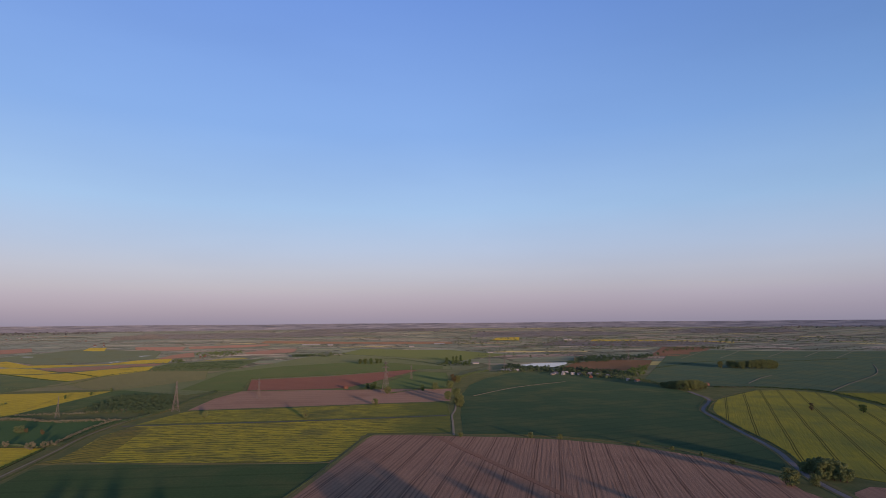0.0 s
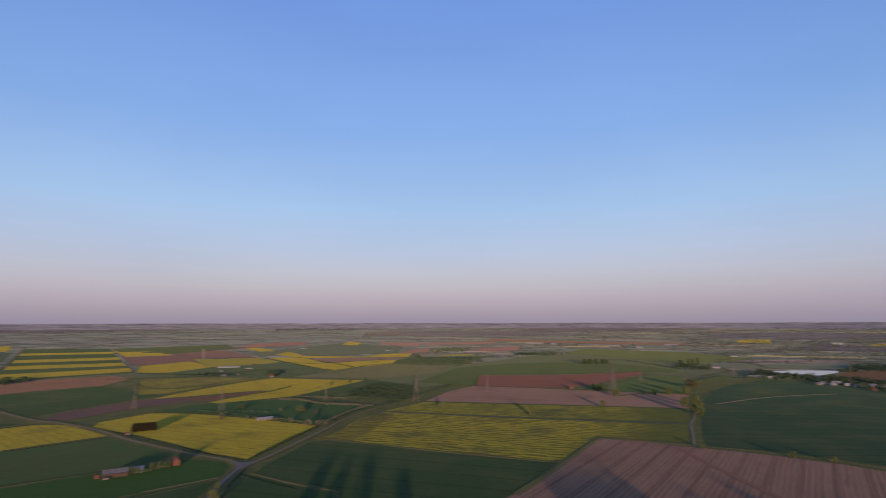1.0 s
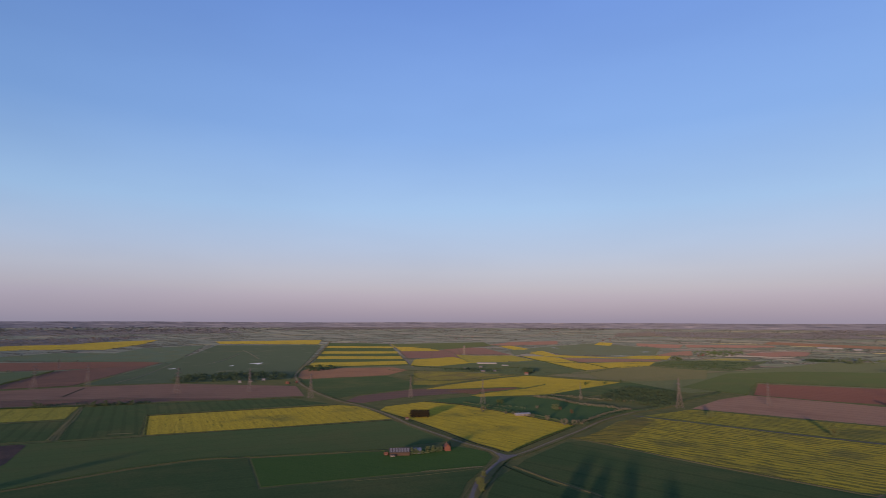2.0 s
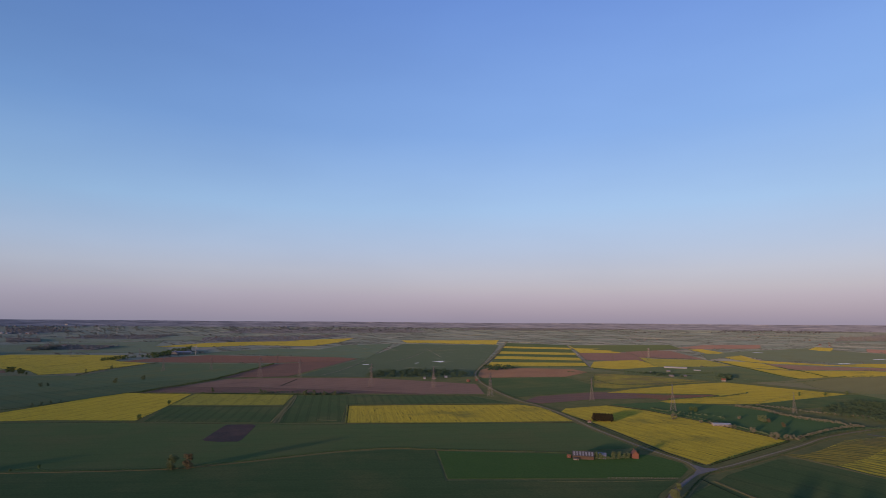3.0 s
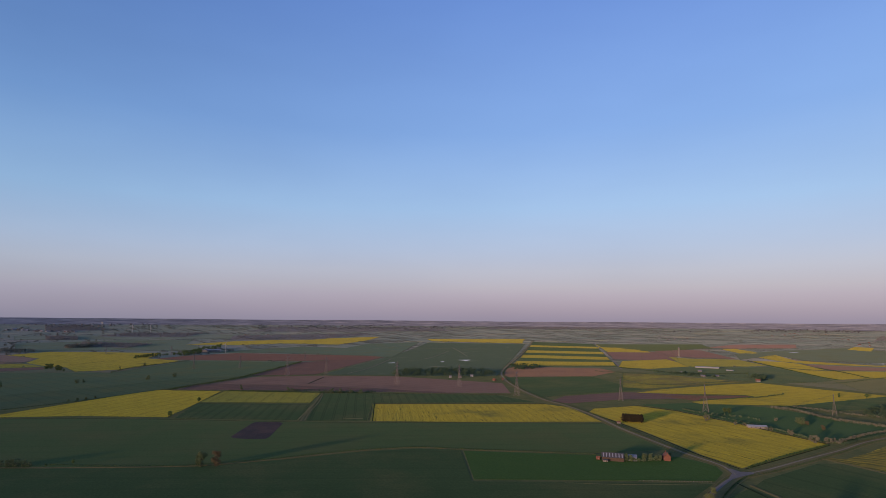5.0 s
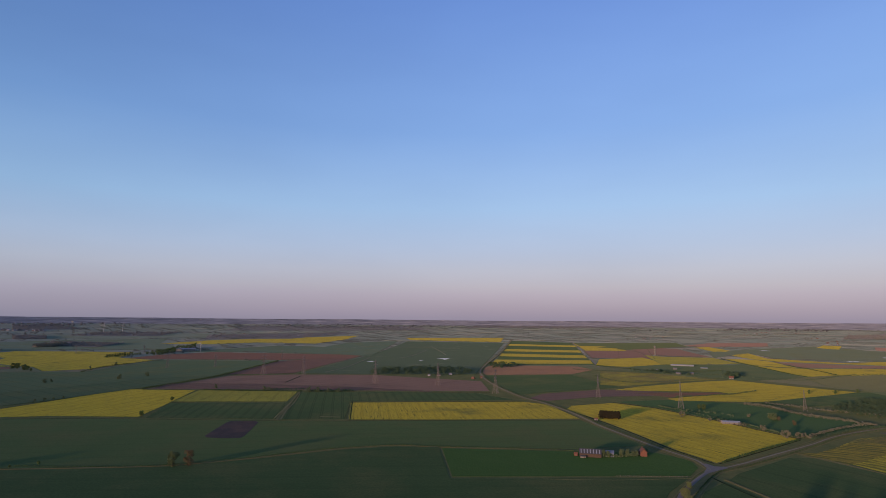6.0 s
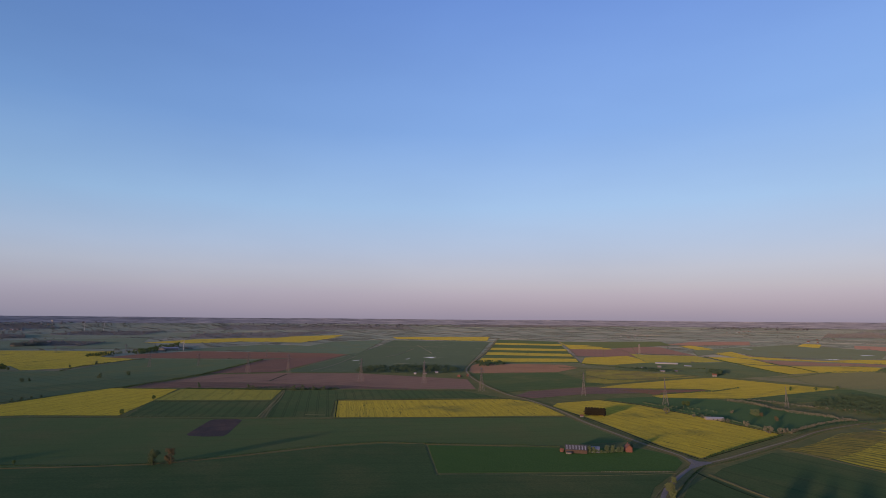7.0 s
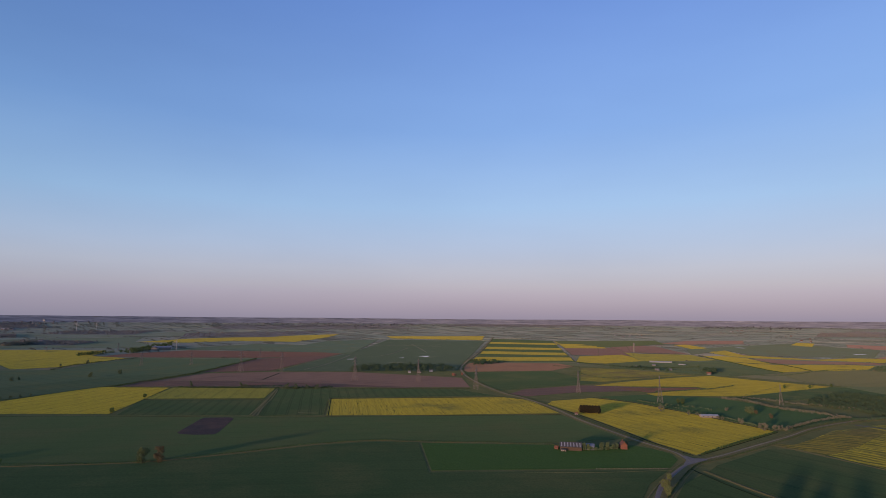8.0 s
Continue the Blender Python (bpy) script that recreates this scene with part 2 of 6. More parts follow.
M_RENDER = plain("pale_render", (0.31, 0.27, 0.23), (0.25, 0.22, 0.19), 0.6, 0.9)
M_WHITE = plain("white_sheet", (0.44, 0.42, 0.40), (0.34, 0.325, 0.31), 0.4, 0.6)
M_TILE = roofing("clay_pantile", (0.24, 0.10, 0.06), (0.17, 0.075, 0.05))
M_TILE_DULL = roofing("weathered_tile", (0.13, 0.075, 0.055), (0.18, 0.10, 0.075))
M_SLATE = roofing("grey_slate", (0.14, 0.14, 0.16), (0.20, 0.20, 0.22))
M_FIBRE = plain("fibre_cement_sheet", (0.065, 0.062, 0.065), (0.10, 0.095, 0.095), 0.5, 0.85)
M_SKYLIGHT = plain("translucent_sheet", (0.27, 0.27, 0.29), (0.33, 0.33, 0.35), 0.6, 0.4)
M_BLUE = plain("blue_grey_sheet", (0.15, 0.17, 0.22), (0.20, 0.215, 0.26), 0.5, 0.5)
M_WOOD = plain("dark_timber", (0.10, 0.07, 0.05), (0.15, 0.10, 0.07), 1.0, 0.9)
M_PANE = plain("window_glass", (0.03, 0.035, 0.04), (0.05, 0.05, 0.055), 1.0, 0.1, 0.6)


def water_material():
    n = Nodes("still_water")
    p = n.place()
    n.bump(n.noise(p, 0.4, 2), 0.02)
    return n.done((0.05, 0.06, 0.06), 0.08, 0.8)


M_WATER = water_material()


def country_material():
    """Open country: hedged parcels of grass, corn, plough and rape, each its own colour, with dark hedge lines."""
    n = Nodes("open_country")
    p = n.place(12, 0.0033, 0.0085)
    nz = n.put("TexNoise")
    nz.inputs["Scale"].default_value = 0.0025
    g = n.put("NewGeometry")
    n.link(g.outputs["Position"], nz.inputs["Vector"])
    v = n.put("VectorMath", operation="ADD")
    n.link(p, v.inputs[0])
    n.link(nz.outputs["Color"], v.inputs[1])
    cells, edge = n.put("TexVoronoi"), n.put("TexVoronoi")
    cells.distance = "CHEBYCHEV"
    edge.feature = "DISTANCE_TO_EDGE"
    for c in (cells, edge):
        c.inputs["Scale"].default_value, c.inputs["Randomness"].default_value = 1.0, 0.8
        n.link(v.outputs[0], c.inputs["Vector"])
    sep = n.put("SeparateColor")
    n.link(cells.outputs["Color"], sep.inputs[0])
    rampn = n.put("ValToRGB")
    cr = rampn.color_ramp
    cr.interpolation = "CONSTANT"
    # parcel colours lifted pale and muted to include distance haze
    cols = ((0.0, (0.145, 0.18, 0.125)), (0.16, (0.205, 0.22, 0.14)), (0.30, (0.27, 0.205, 0.165)), (0.38, (0.155, 0.19, 0.13)), (0.56, (0.25, 0.235, 0.175)), (0.64, (0.125, 0.155, 0.115)), (0.84, (0.33, 0.30, 0.235)), (0.92, (0.185, 0.22, 0.13)), (0.965, (0.45, 0.385, 0.14)))
    while len(cr.elements) < len(cols):
        cr.elements.new(0.5)
    for e, (pos, c) in zip(cr.elements, cols):
        e.position, e.color = pos, (*c, 1)
    n.link(sep.outputs[0], rampn.inputs["Fac"])
    pw = n.place()
    col = n.mix(n.math("MULTIPLY", n.ramp(n.noise(pw, 0.02, 5, 0.7), 0.4, 0.7), 0.4), rampn.outputs["Color"], (0.085, 0.09, 0.065))
    col = n.mix(n.math("LESS_THAN", edge.outputs["Distance"], 0.03), col, (0.06, 0.07, 0.05))
    n.bump(n.noise(pw, 0.3, 3, 0.7), 0.5)
    n.bsdf.inputs["Sheen Tint"].default_value = (1.0, 0.92, 0.90, 1)
    # rough grass and scrubby margins within the plain, parcels on the uplands
    length = n.put("VectorMath", operation="LENGTH")
    n.link(g.outputs["Position"], length.inputs[0])
    upland = n.ramp(n.math("ADD", length.outputs["Value"], n.math("MULTIPLY", n.noise(pw, 0.006, 3), 500.0)), 1500, 2250)
    rough = n.mix(n.ramp(n.noise(pw, 0.05, 5, 0.7), 0.35, 0.65), (0.075, 0.095, 0.038), (0.12, 0.122, 0.052))
    # pale blue-green haze tint mixed into the parcel colours towards the west
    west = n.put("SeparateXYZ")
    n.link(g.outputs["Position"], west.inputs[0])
    west_haze = n.ramp(n.math("ADD", n.math("MULTIPLY", west.outputs["X"], -1.0), n.math("MULTIPLY", n.noise(pw, 0.004, 4), 900.0)), 1100, 2400)
    col = n.mix(n.math("MULTIPLY", west_haze, 0.55), col, (0.14, 0.18, 0.155))
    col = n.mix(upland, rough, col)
    out = n.done(col, 0.9, 0.02, matte=1.0)
    # sheen rises with distance, imitating haze over the far parcels
    n.link(n.math("ADD", n.math("MULTIPLY", upland, 0.03), 0.0), n.bsdf.inputs["Sheen Weight"])
    return out


M_COUNTRY = country_material()


# ---------------------------------------------------------------- building blocks
R0, SPAN, RISE = 1800.0, 2995.0, 120.0


def land(x, y):
    """Height of the ground: a level plain that climbs gently to far uplands."""
    r = math.hypot(x, y)
    if r <= R0:
        return 0.0
    q = min((r - R0) / SPAN, 0.9985)
    return RISE * (1 - r / (R0 - SPAN * math.log(1 - q)))


def link_mesh(name, verts, faces, material, parent=None, label=""):
    me = bpy.data.meshes.new(name)
    me.from_pydata([tuple(v) for v in verts], [], [tuple(f) for f in faces])
    me.materials.append(material)
    ob = new(name, me)
    ob.parent = parent
    return tagged(ob, label)


def part(name, bm, material, parent=None, label=""):
    me = bpy.data.meshes.new(name)
    bm.to_mesh(me)
    bm.free()
    me.materials.append(material)
    ob = new(name, me)
    ob.parent = parent
    return tagged(ob, label)


def thing(name, label, category, group="", kind=""):
    return tagged(new(name), label, category, group, kind)


def ground_poly(pts, step=45.0, wob=1.2):
    """A polygon with its sides broken into short runs that stray a little."""
    out = []
    for i, (x, y) in enumerate(pts):
        x2, y2 = pts[(i + 1) % len(pts)]
        k = max(1, int(math.hypot(x2 - x, y2 - y) / step))
        for j in range(k):
            f = j / k
            px, py = x + (x2 - x) * f, y + (y2 - y) * f
            d = noise.noise_vector((px * 0.05, py * 0.05, 0)) * wob
            out.append((px + d.x, py + d.y))
    return out


def field(name, material, label, pts, h=0.16, category="field", kind="stuff", wob=1.2):
    """A field's standing crop or soil as a slab of height h on the ground."""
    bm = bmesh.new()
    ring = ground_poly(pts, wob=wob)
    face = bm.faces.new([bm.verts.new((x, y, 0)) for x, y in ring])
    if face.normal.z < 0 or sum(a[0] * b[1] - b[0] * a[1] for a, b in zip(ring, ring[1:] + ring[:1])) < 0:
        bmesh.ops.reverse_faces(bm, faces=[face])
    far = max(math.hypot(*p) for p in ring) > R0 - 100
    h += 0.12 if far else 0.0
    if far:
        for axis in (0, 1):
            lo, hi = min(p[axis] for p in ring), max(p[axis] for p in ring)
            c = math.ceil(lo / 160) * 160
            while c < hi:
                no = (1, 0, 0) if axis == 0 else (0, 1, 0)
                co = (c, 0, 0) if axis == 0 else (0, c, 0)
                bmesh.ops.bisect_plane(bm, geom=bm.verts[:] + bm.edges[:] + bm.faces[:], plane_co=co, plane_no=no)
                c += 160
    bmesh.ops.triangulate(bm, faces=bm.faces[:])
    side = [e for e in bm.edges if e.is_boundary]
    for v in bm.verts:
        v.co.z = land(v.co.x, v.co.y) + h
    low = bmesh.ops.extrude_edge_only(bm, edges=side)["geom"]
    for v in low:
        if isinstance(v, bmesh.types.BMVert):
            v.co.z -= h + 0.6
        elif isinstance(v, bmesh.types.BMFace):
            v.material_index = 1
    bmesh.ops.recalc_face_normals(bm, faces=bm.faces[:])
    ob = part(name, bm, material)
    ob.data.materials.append(M_GRASS)
    return tagged(ob, label, category, kind=kind)


def smooth_line(pts, step=12.0):
    """Points along a soft curve through pts."""
    ps = [Vector((x, y, 0)) for x, y in pts]
    out = []
    for i in range(len(ps) - 1):
        p0, p1, p2, p3 = ps[max(i - 1, 0)], ps[i], ps[i + 1], ps[min(i + 2, len(ps) - 1)]
        k = max(2, int((p2 - p1).length / step))
        for j in range(k):
            t = j / k
            out.append(0.5 * (2 * p1 + (p2 - p0) * t + (2 * p0 - 5 * p1 + 4 * p2 - p3) * t * t + (3 * p1 - 3 * p2 + p3 - p0) * t ** 3))
    out.append(ps[-1])
    return out


def beside(pts, d):
    """The line pts moved sideways by d metres."""
    line = smooth_line(pts, 20.0)
    out = []
    for i, p in enumerate(line):
        t = (line[min(i + 1, len(line) - 1)] - line[max(i - 1, 0)]).normalized()
        out.append((p.x + t.y * d, p.y - t.x * d))
    return out


def ribbon(name, pts, width, material, label, h=0.1, category="road", kind="structure"):
    """A road, track or verge along a line, cambered, with sides."""
    line = smooth_line(pts)
    verts, faces = [], []
    for i, p in enumerate(line):
        a, b = line[max(i - 1, 0)], line[min(i + 1, len(line) - 1)]
        t = (b - a).normalized()
        s = Vector((t.y, -t.x, 0)) * width / 2
        s *= 1 + 0.12 * noise.noise((p.x * 0.04, p.y * 0.04, 3))
        z = land(p.x, p.y)
        for k, dz in ((-1, -0.4), (-0.97, h), (0, h + 0.06), (0.97, h), (1, -0.4)):
            q = p + s * k
            verts.append((q.x, q.y, z + dz))
    for i in range(len(line) - 1):
        for k in range(4):
            a = i * 5 + k
            faces.append((a, a + 1, a + 6, a + 5))
    ob = link_mesh(name, verts, faces, material)
    return tagged(ob, label, category, kind=kind)


def leaf_quads(centres, normals, size, rng, flat=0.85):
    """One small leaf clump (a bent quad) at each centre, facing roughly its normal."""
    n = len(centres)
    nrm = normals + rng.normal(0, flat, (n, 3))
    nrm /= np.linalg.norm(nrm, axis=1)[:, None] + 1e-9
    up = rng.normal(0, 1, (n, 3))
    u = np.cross(nrm, up)
    u /= np.linalg.norm(u, axis=1)[:, None] + 1e-9
    v = np.cross(nrm, u)
    s = (size * rng.uniform(0.6, 1.3, n))[:, None]
    c = centres
    quad = np.stack([c - u * s - v * s * 0.7, c + u * s * 0.8 - v * s, c + u * s + v * s * 0.7 + nrm * s * 0.3, c - u * s * 0.7 + v * s], 1).reshape(-1, 3)
    faces = np.arange(n * 4).reshape(-1, 4)
    return quad, faces


def blob_leaves(blobs, per, size, rng):
    """Leaf clumps over the surfaces of a set of blobs (x, y, z, radius)."""
    cs, ns = [], []
    for x, y, z, r in blobs:
        d = rng.normal(0, 1, (per, 3))
        d /= np.linalg.norm(d, axis=1)[:, None]
        d[:, 2] = np.abs(d[:, 2]) * np.where(rng.random(per) < 0.75, 1, -1)
        cs.append(np.array((x, y, z)) + d * r * rng.uniform(0.75, 1.1, per)[:, None])
        ns.append(d)
    return leaf_quads(np.concatenate(cs), np.concatenate(ns), size, rng)


def beam(verts, faces, p, q, w):
    """A square bar from p to q added to verts and faces."""
    p, q = Vector(p), Vector(q)
    t = (q - p).normalized()
    a = t.orthogonal().normalized() * w / 2
    b = t.cross(a).normalized() * w / 2
    k = len(verts)
    for c in (p, q):
        verts += [c + a + b, c - a + b, c - a - b, c + a - b]
    faces += [(k, k + 1, k + 5, k + 4), (k + 1, k + 2, k + 6, k + 5), (k + 2, k + 3, k + 7, k + 6), (k + 3, k, k + 4, k + 7), (k + 3, k + 2, k + 1, k), (k + 4, k + 5, k + 6, k + 7)]


# ---------------------------------------------------------------- trees, hedges
def tree(name, seed, leaf, label, wide=0.42, low=0.22, category="tree", per=46, blobs=26, size=0.034):
    """A broadleaf tree one metre high; copies are scaled to their height."""
    rng = np.random.default_rng(seed)
    root = thing(name, label, category)
    v, f = [], []
    lean = Vector((rng.uniform(-0.03, 0.03), rng.uniform(-0.03, 0.03), 0))
    top = Vector((0, 0, 0.55)) + lean
    ring = 7
    for j, (h, r) in enumerate(((0, 0.036), (0.08, 0.026), (0.3, 0.02), (0.55, 0.011))):
        for i in range(ring):
            a = 2 * math.pi * i / ring
            v.append(Vector((math.cos(a) * r, math.sin(a) * r, h)) + lean * h)
    for j in range(3):
        for i in range(ring):
            f.append((j * ring + i, j * ring + (i + 1) % ring, (j + 1) * ring + (i + 1) % ring, (j + 1) * ring + i))
    bl = []
    for i in range(blobs):
        a = rng.uniform(0, 2 * math.pi)
        h = rng.uniform(low + 0.1, 0.9)
        belt = math.sin(math.pi * min(max((h - low) / (1.06 - low), 0), 1)) ** 0.6
        d = wide * belt * math.sqrt(rng.uniform(0.05, 1)) * 0.8
        bl.append((math.cos(a) * d, math.sin(a) * d, h, rng.uniform(0.09, 0.16)))
        if i < 6:
            beam(v, f, lean * 0.3 + Vector((0, 0, rng.uniform(0.2, 0.45))), (bl[-1][0], bl[-1][1], h), 0.012)
    link_mesh("trunk", v, f, M_BARK, root)
    q, fc = blob_leaves(bl, per, size, rng)
    link_mesh("crown", q, fc, leaf, root)
    return root


def fir(name, seed, label):
    """A dense dark conifer one metre high."""
    rng = np.random.default_rng(seed)
    root = thing(name, label, "tree")
    v, f = [], []
    beam(v, f, (0, 0, 0), (0, 0, 0.9), 0.03)
    link_mesh("trunk", v, f, M_BARK, root)
    bl = []
    for i in range(34):
        h = rng.uniform(0.06, 0.97)
        d = 0.32 * (1 - h ** 3) * math.sqrt(rng.uniform(0, 1))
        a = rng.uniform(0, 6.283)
        bl.append((math.cos(a) * d, math.sin(a) * d, h, 0.075))
    q, fc = blob_leaves(bl, 34, 0.03, rng)
    link_mesh("crown", q, fc, M_FIR, root)
    return root


SPARSE = tree("tree", 61, M_LEAF_OLIVE, "round field tree in thin olive spring leaf", wide=0.34, low=0.0, per=30, blobs=30, size=0.032)
SPARSE_RED = tree("tree", 62, M_LEAF_RED, "half-bare tree with reddish buds", wide=0.30, low=0.03, per=24, blobs=28, size=0.028)
TREES = [tree("tree", s, M_LEAF, "broadleaf tree in fresh spring leaf, lit warm", wide=w) for s, w in ((1, 0.42), (2, 0.5), (3, 0.36), (4, 0.46))]
BROAD = [tree("tree", s, M_LEAF_OLIVE, "spreading broadleaf tree with a dense rounded crown", wide=0.52, low=0.02, per=60, blobs=36, size=0.03) for s in (71, 72, 73)]
DARK = [tree("tree", s, M_LEAF_DARK, "dark green broadleaf tree", wide=w, low=0.05) for s, w in ((11, 0.45), (12, 0.52))]
COPPER = [tree("tree", s, M_LEAF_RED, "tree with copper-brown young leaves", wide=w) for s, w in ((21, 0.4), (22, 0.46))]
BUSHES = [tree("bush", s, M_BLOSSOM, "hawthorn bush in pale blossom", wide=0.62, low=0.0, category="bush") for s in (31, 32)]
GREYS = [tree("bush", s, M_LEAF_GREY, "grey-green field bush in young leaf", wide=0.6, low=0.0, category="bush") for s in (36, 37)]
GREYTREES = [tree("tree", s, M_LEAF_GREY, "slim grey-green tree in young leaf", wide=0.34, low=0.02, per=34, blobs=28, size=0.036) for s in (81, 82)]
FIRS = [fir("conifer", s, "dark conifer in a dense square copse") for s in (41, 42)]
POPLAR = tree("poplar", 51, M_LEAF_DARK, "slender poplar in a short row", wide=0.15, low=0.05)
used = set()


def plant(kinds, spots, group="", turn=0.0):
    """Trees of these kinds at (x, y, height)."""
    for i, (x, y, h) in enumerate(spots):
        src = kinds[i % len(kinds)]
        m = pose(x, y, land(x, y) - 0.1, 0, 0, (i * 73 + x) % 360) @ Matrix.Diagonal((h * (1 + 0.15 * math.sin(i * 2.3 + x)), h * (1 + 0.15 * math.cos(i * 1.7 + y)), h, 1))
        if src.name not in used:
            used.add(src.name)
            src.matrix_basis = m
            if group:
                src["group"] = group
        else:
            ob = copy_thing(src, Matrix.Identity(4))
            ob.matrix_basis = m
            if group:
                ob["group"] = group


def hedge(name, pts, h, w, leaf, label, gap=0.0, seed=5, per=11, size=0.5):
    """A hedge: overlapping lumps of leaf clumps along a line, uneven in height, with gaps."""
    rng = np.random.default_rng(seed)
    line = smooth_line(pts, step=max(1.1, w * 0.42))
    bl = []
    for p in line:
        if rng.random() < gap:
            continue
        k = h * (0.75 + 0.45 * noise.noise((p.x * 0.03, p.y * 0.03, seed)) + rng.uniform(-0.2, 0.3))
        r = max(0.35 * w, 0.45 * k)
        bl.append((p.x + rng.uniform(-0.3, 0.3) * w, p.y + rng.uniform(-0.3, 0.3) * w, land(p.x, p.y) + max(k - r, 0.2), r))
    q, f = blob_leaves(bl, per, size, rng)
    ob = link_mesh(name, q, f, leaf)
    return tagged(ob, label, "hedge", kind="stuff")


def inside(x, y, pts):
    c = False
    for (x1, y1), (x2, y2) in zip(pts, pts[1:] + pts[:1]):
        if (y1 > y) != (y2 > y) and x < (x2 - x1) * (y - y1) / (y2 - y1) + x1:
            c = not c
    return c


def scrub(name, pts, count, h, leaf, label, seed=7, per=30, size=0.7, category="scrub"):
    """Scrub or a far wood: bushes and crowns of uneven size all over a patch of ground."""
    rng = np.random.default_rng(seed)
    xs, ys = [p[0] for p in pts], [p[1] for p in pts]
    bl = []
    while len(bl) < count:
        x, y = rng.uniform(min(xs), max(xs)), rng.uniform(min(ys), max(ys))
        if not inside(x, y, pts):
            continue
        k = h * rng.uniform(0.5, 1.2)
        bl.append((x, y, land(x, y) + 0.5 * k, 0.5 * k))
    q, f = blob_leaves(bl, per, size, rng)
    ob = link_mesh(name, q, f, leaf)
    return tagged(ob, label, category, kind="stuff")


# ---------------------------------------------------------------- the ground, one sheet to the skyline
def ground_sheet():
    radii = [0, 60, 150, 300, 500, 800, 1200, 1600] + [1800 + 60 * i for i in range(50)] + [4788]
    n = 180
    verts, faces = [(0, 0, 0)], []
    for r in radii[1:]:
        for i in range(n):
            a = 2 * math.pi * i / n
            x, y = r * math.cos(a), r * math.sin(a)
            verts.append((x, y, land(x, y) - 0.05))
    for i in range(n):
        faces.append((0, 1 + i, 1 + (i + 1) % n))
    for j in range(len(radii) - 2):
        for i in range(n):
            a, b = 1 + j * n + i, 1 + j * n + (i + 1) % n
            faces.append((a, a + n, b + n, b))
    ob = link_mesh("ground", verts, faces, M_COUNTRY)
    return tagged(ob, "open farmland of hedged fields reaching the skyline", "ground", kind="structure")


ground_sheet()


def far_uplands():
    """Low hills that close the view at the skyline."""
    n = Nodes("hazed_upland")
    streaks, spot = n.put("Mapping"), n.put("NewGeometry")
    streaks.inputs["Scale"].default_value = (0.006, 0.006, 0.16)
    n.link(spot.outputs["Position"], streaks.inputs["Vector"])
    grain = n.noise(streaks.outputs[0], 1.0, 6, 0.72)
    # haze is painted into these blue-grey wood and field streaks
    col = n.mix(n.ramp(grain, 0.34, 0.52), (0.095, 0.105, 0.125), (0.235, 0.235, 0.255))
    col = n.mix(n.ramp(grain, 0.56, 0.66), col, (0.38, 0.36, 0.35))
    mat_ = n.done(col, 0.95, 0.02, matte=0.4)
    verts, faces = [], []
    k = 720
    for i in range(k):
        a = 2 * math.pi * i / k
        c, s = math.cos(a), math.sin(a)
        top = 117 + 3.5 * noise.noise((c * 5, s * 5, 1)) + 1.6 * noise.noise((c * 40, s * 40, 2))
        for r, z in ((4680, land(4680, 0) - 2), (4760, 0.35 * land(4760, 0) + 0.65 * top), (4786, top), (4800, top - 30)):
            verts.append((r * c, r * s, z))
    for i in range(k):
        for j in range(3):
            a, b = i * 4 + j, ((i + 1) % k) * 4 + j
            faces.append((a, a + 1, b + 1, b))
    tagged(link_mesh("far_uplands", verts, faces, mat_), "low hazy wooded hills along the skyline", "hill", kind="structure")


far_uplands()

# ---------------------------------------------------------------- fields
GREEN = dict(a=(0.045, 0.080, 0.029), b=(0.064, 0.10, 0.037))
SOIL = dict(a=(0.27, 0.16, 0.108), b=(0.33, 0.20, 0.135))
LABEL = dict(rape="rapeseed in full yellow flower", wheat="dark green young wheat with faint tramlines", soil="bare ploughed reddish-brown soil", grass="green pasture")
COUNT = [0]
PARCELS = []


def crop_field(kind, pts, angle, h=None, a=None, b=None, label="", **kw):
    COUNT[0] += 1
    PARCELS.append(pts)
    base = dict(rape=RAPE, wheat=GREEN, soil=SOIL, grass=dict(a=(0.050, 0.102, 0.024), b=(0.066, 0.116, 0.03)), olive=dict(a=(0.20, 0.18, 0.02), b=(0.13, 0.145, 0.02)))[kind]
    opt = dict(rape=dict(tram=0.45, streak=0.4, row=2.4, chop=0.02, gash=0.9, beds=4.0, patch=(0.14, 0.15, 0.04), patch_at=(0.56, 0.74), bump=0.7), wheat=dict(tram=0.32, streak=0.34, row=3.2, hard=0.2, chop=0.008, bump=0.14, patch=(0.11, 0.115, 0.045), patch_at=(0.46, 0.8)),
               soil=dict(tram=0.35, streak=0.55, row=3.0, chop=0.02, bump=0.45, patch=(0.20, 0.11, 0.075), patch_at=(0.5, 0.85)), grass=dict(tram=0, streak=0.2, bump=0.3), olive=dict(tram=0.4, streak=0.5, row=4.0, chop=0.02, bump=0.5))[kind]
    opt["sheen"] = dict(rape=0.04, olive=0.025, soil=0.02, wheat=0.012, grass=0.01)[kind]
    opt.update(kw)
    m = crop(kind + "_crop", a or base["a"], b or base["b"], angle, **opt)
    hh = h or dict(rape=0.07, wheat=0.05, soil=0.04, grass=0.045, olive=0.06)[kind]
    nm = dict(rape="rapeseed_field", wheat="wheat_field", soil="ploughed_field", grass="pasture", olive="crop_field")[kind]
    return field(nm, m, label or LABEL.get(kind, "thin crop in yellow-green flower"), pts, hh + 0.0016 * COUNT[0])


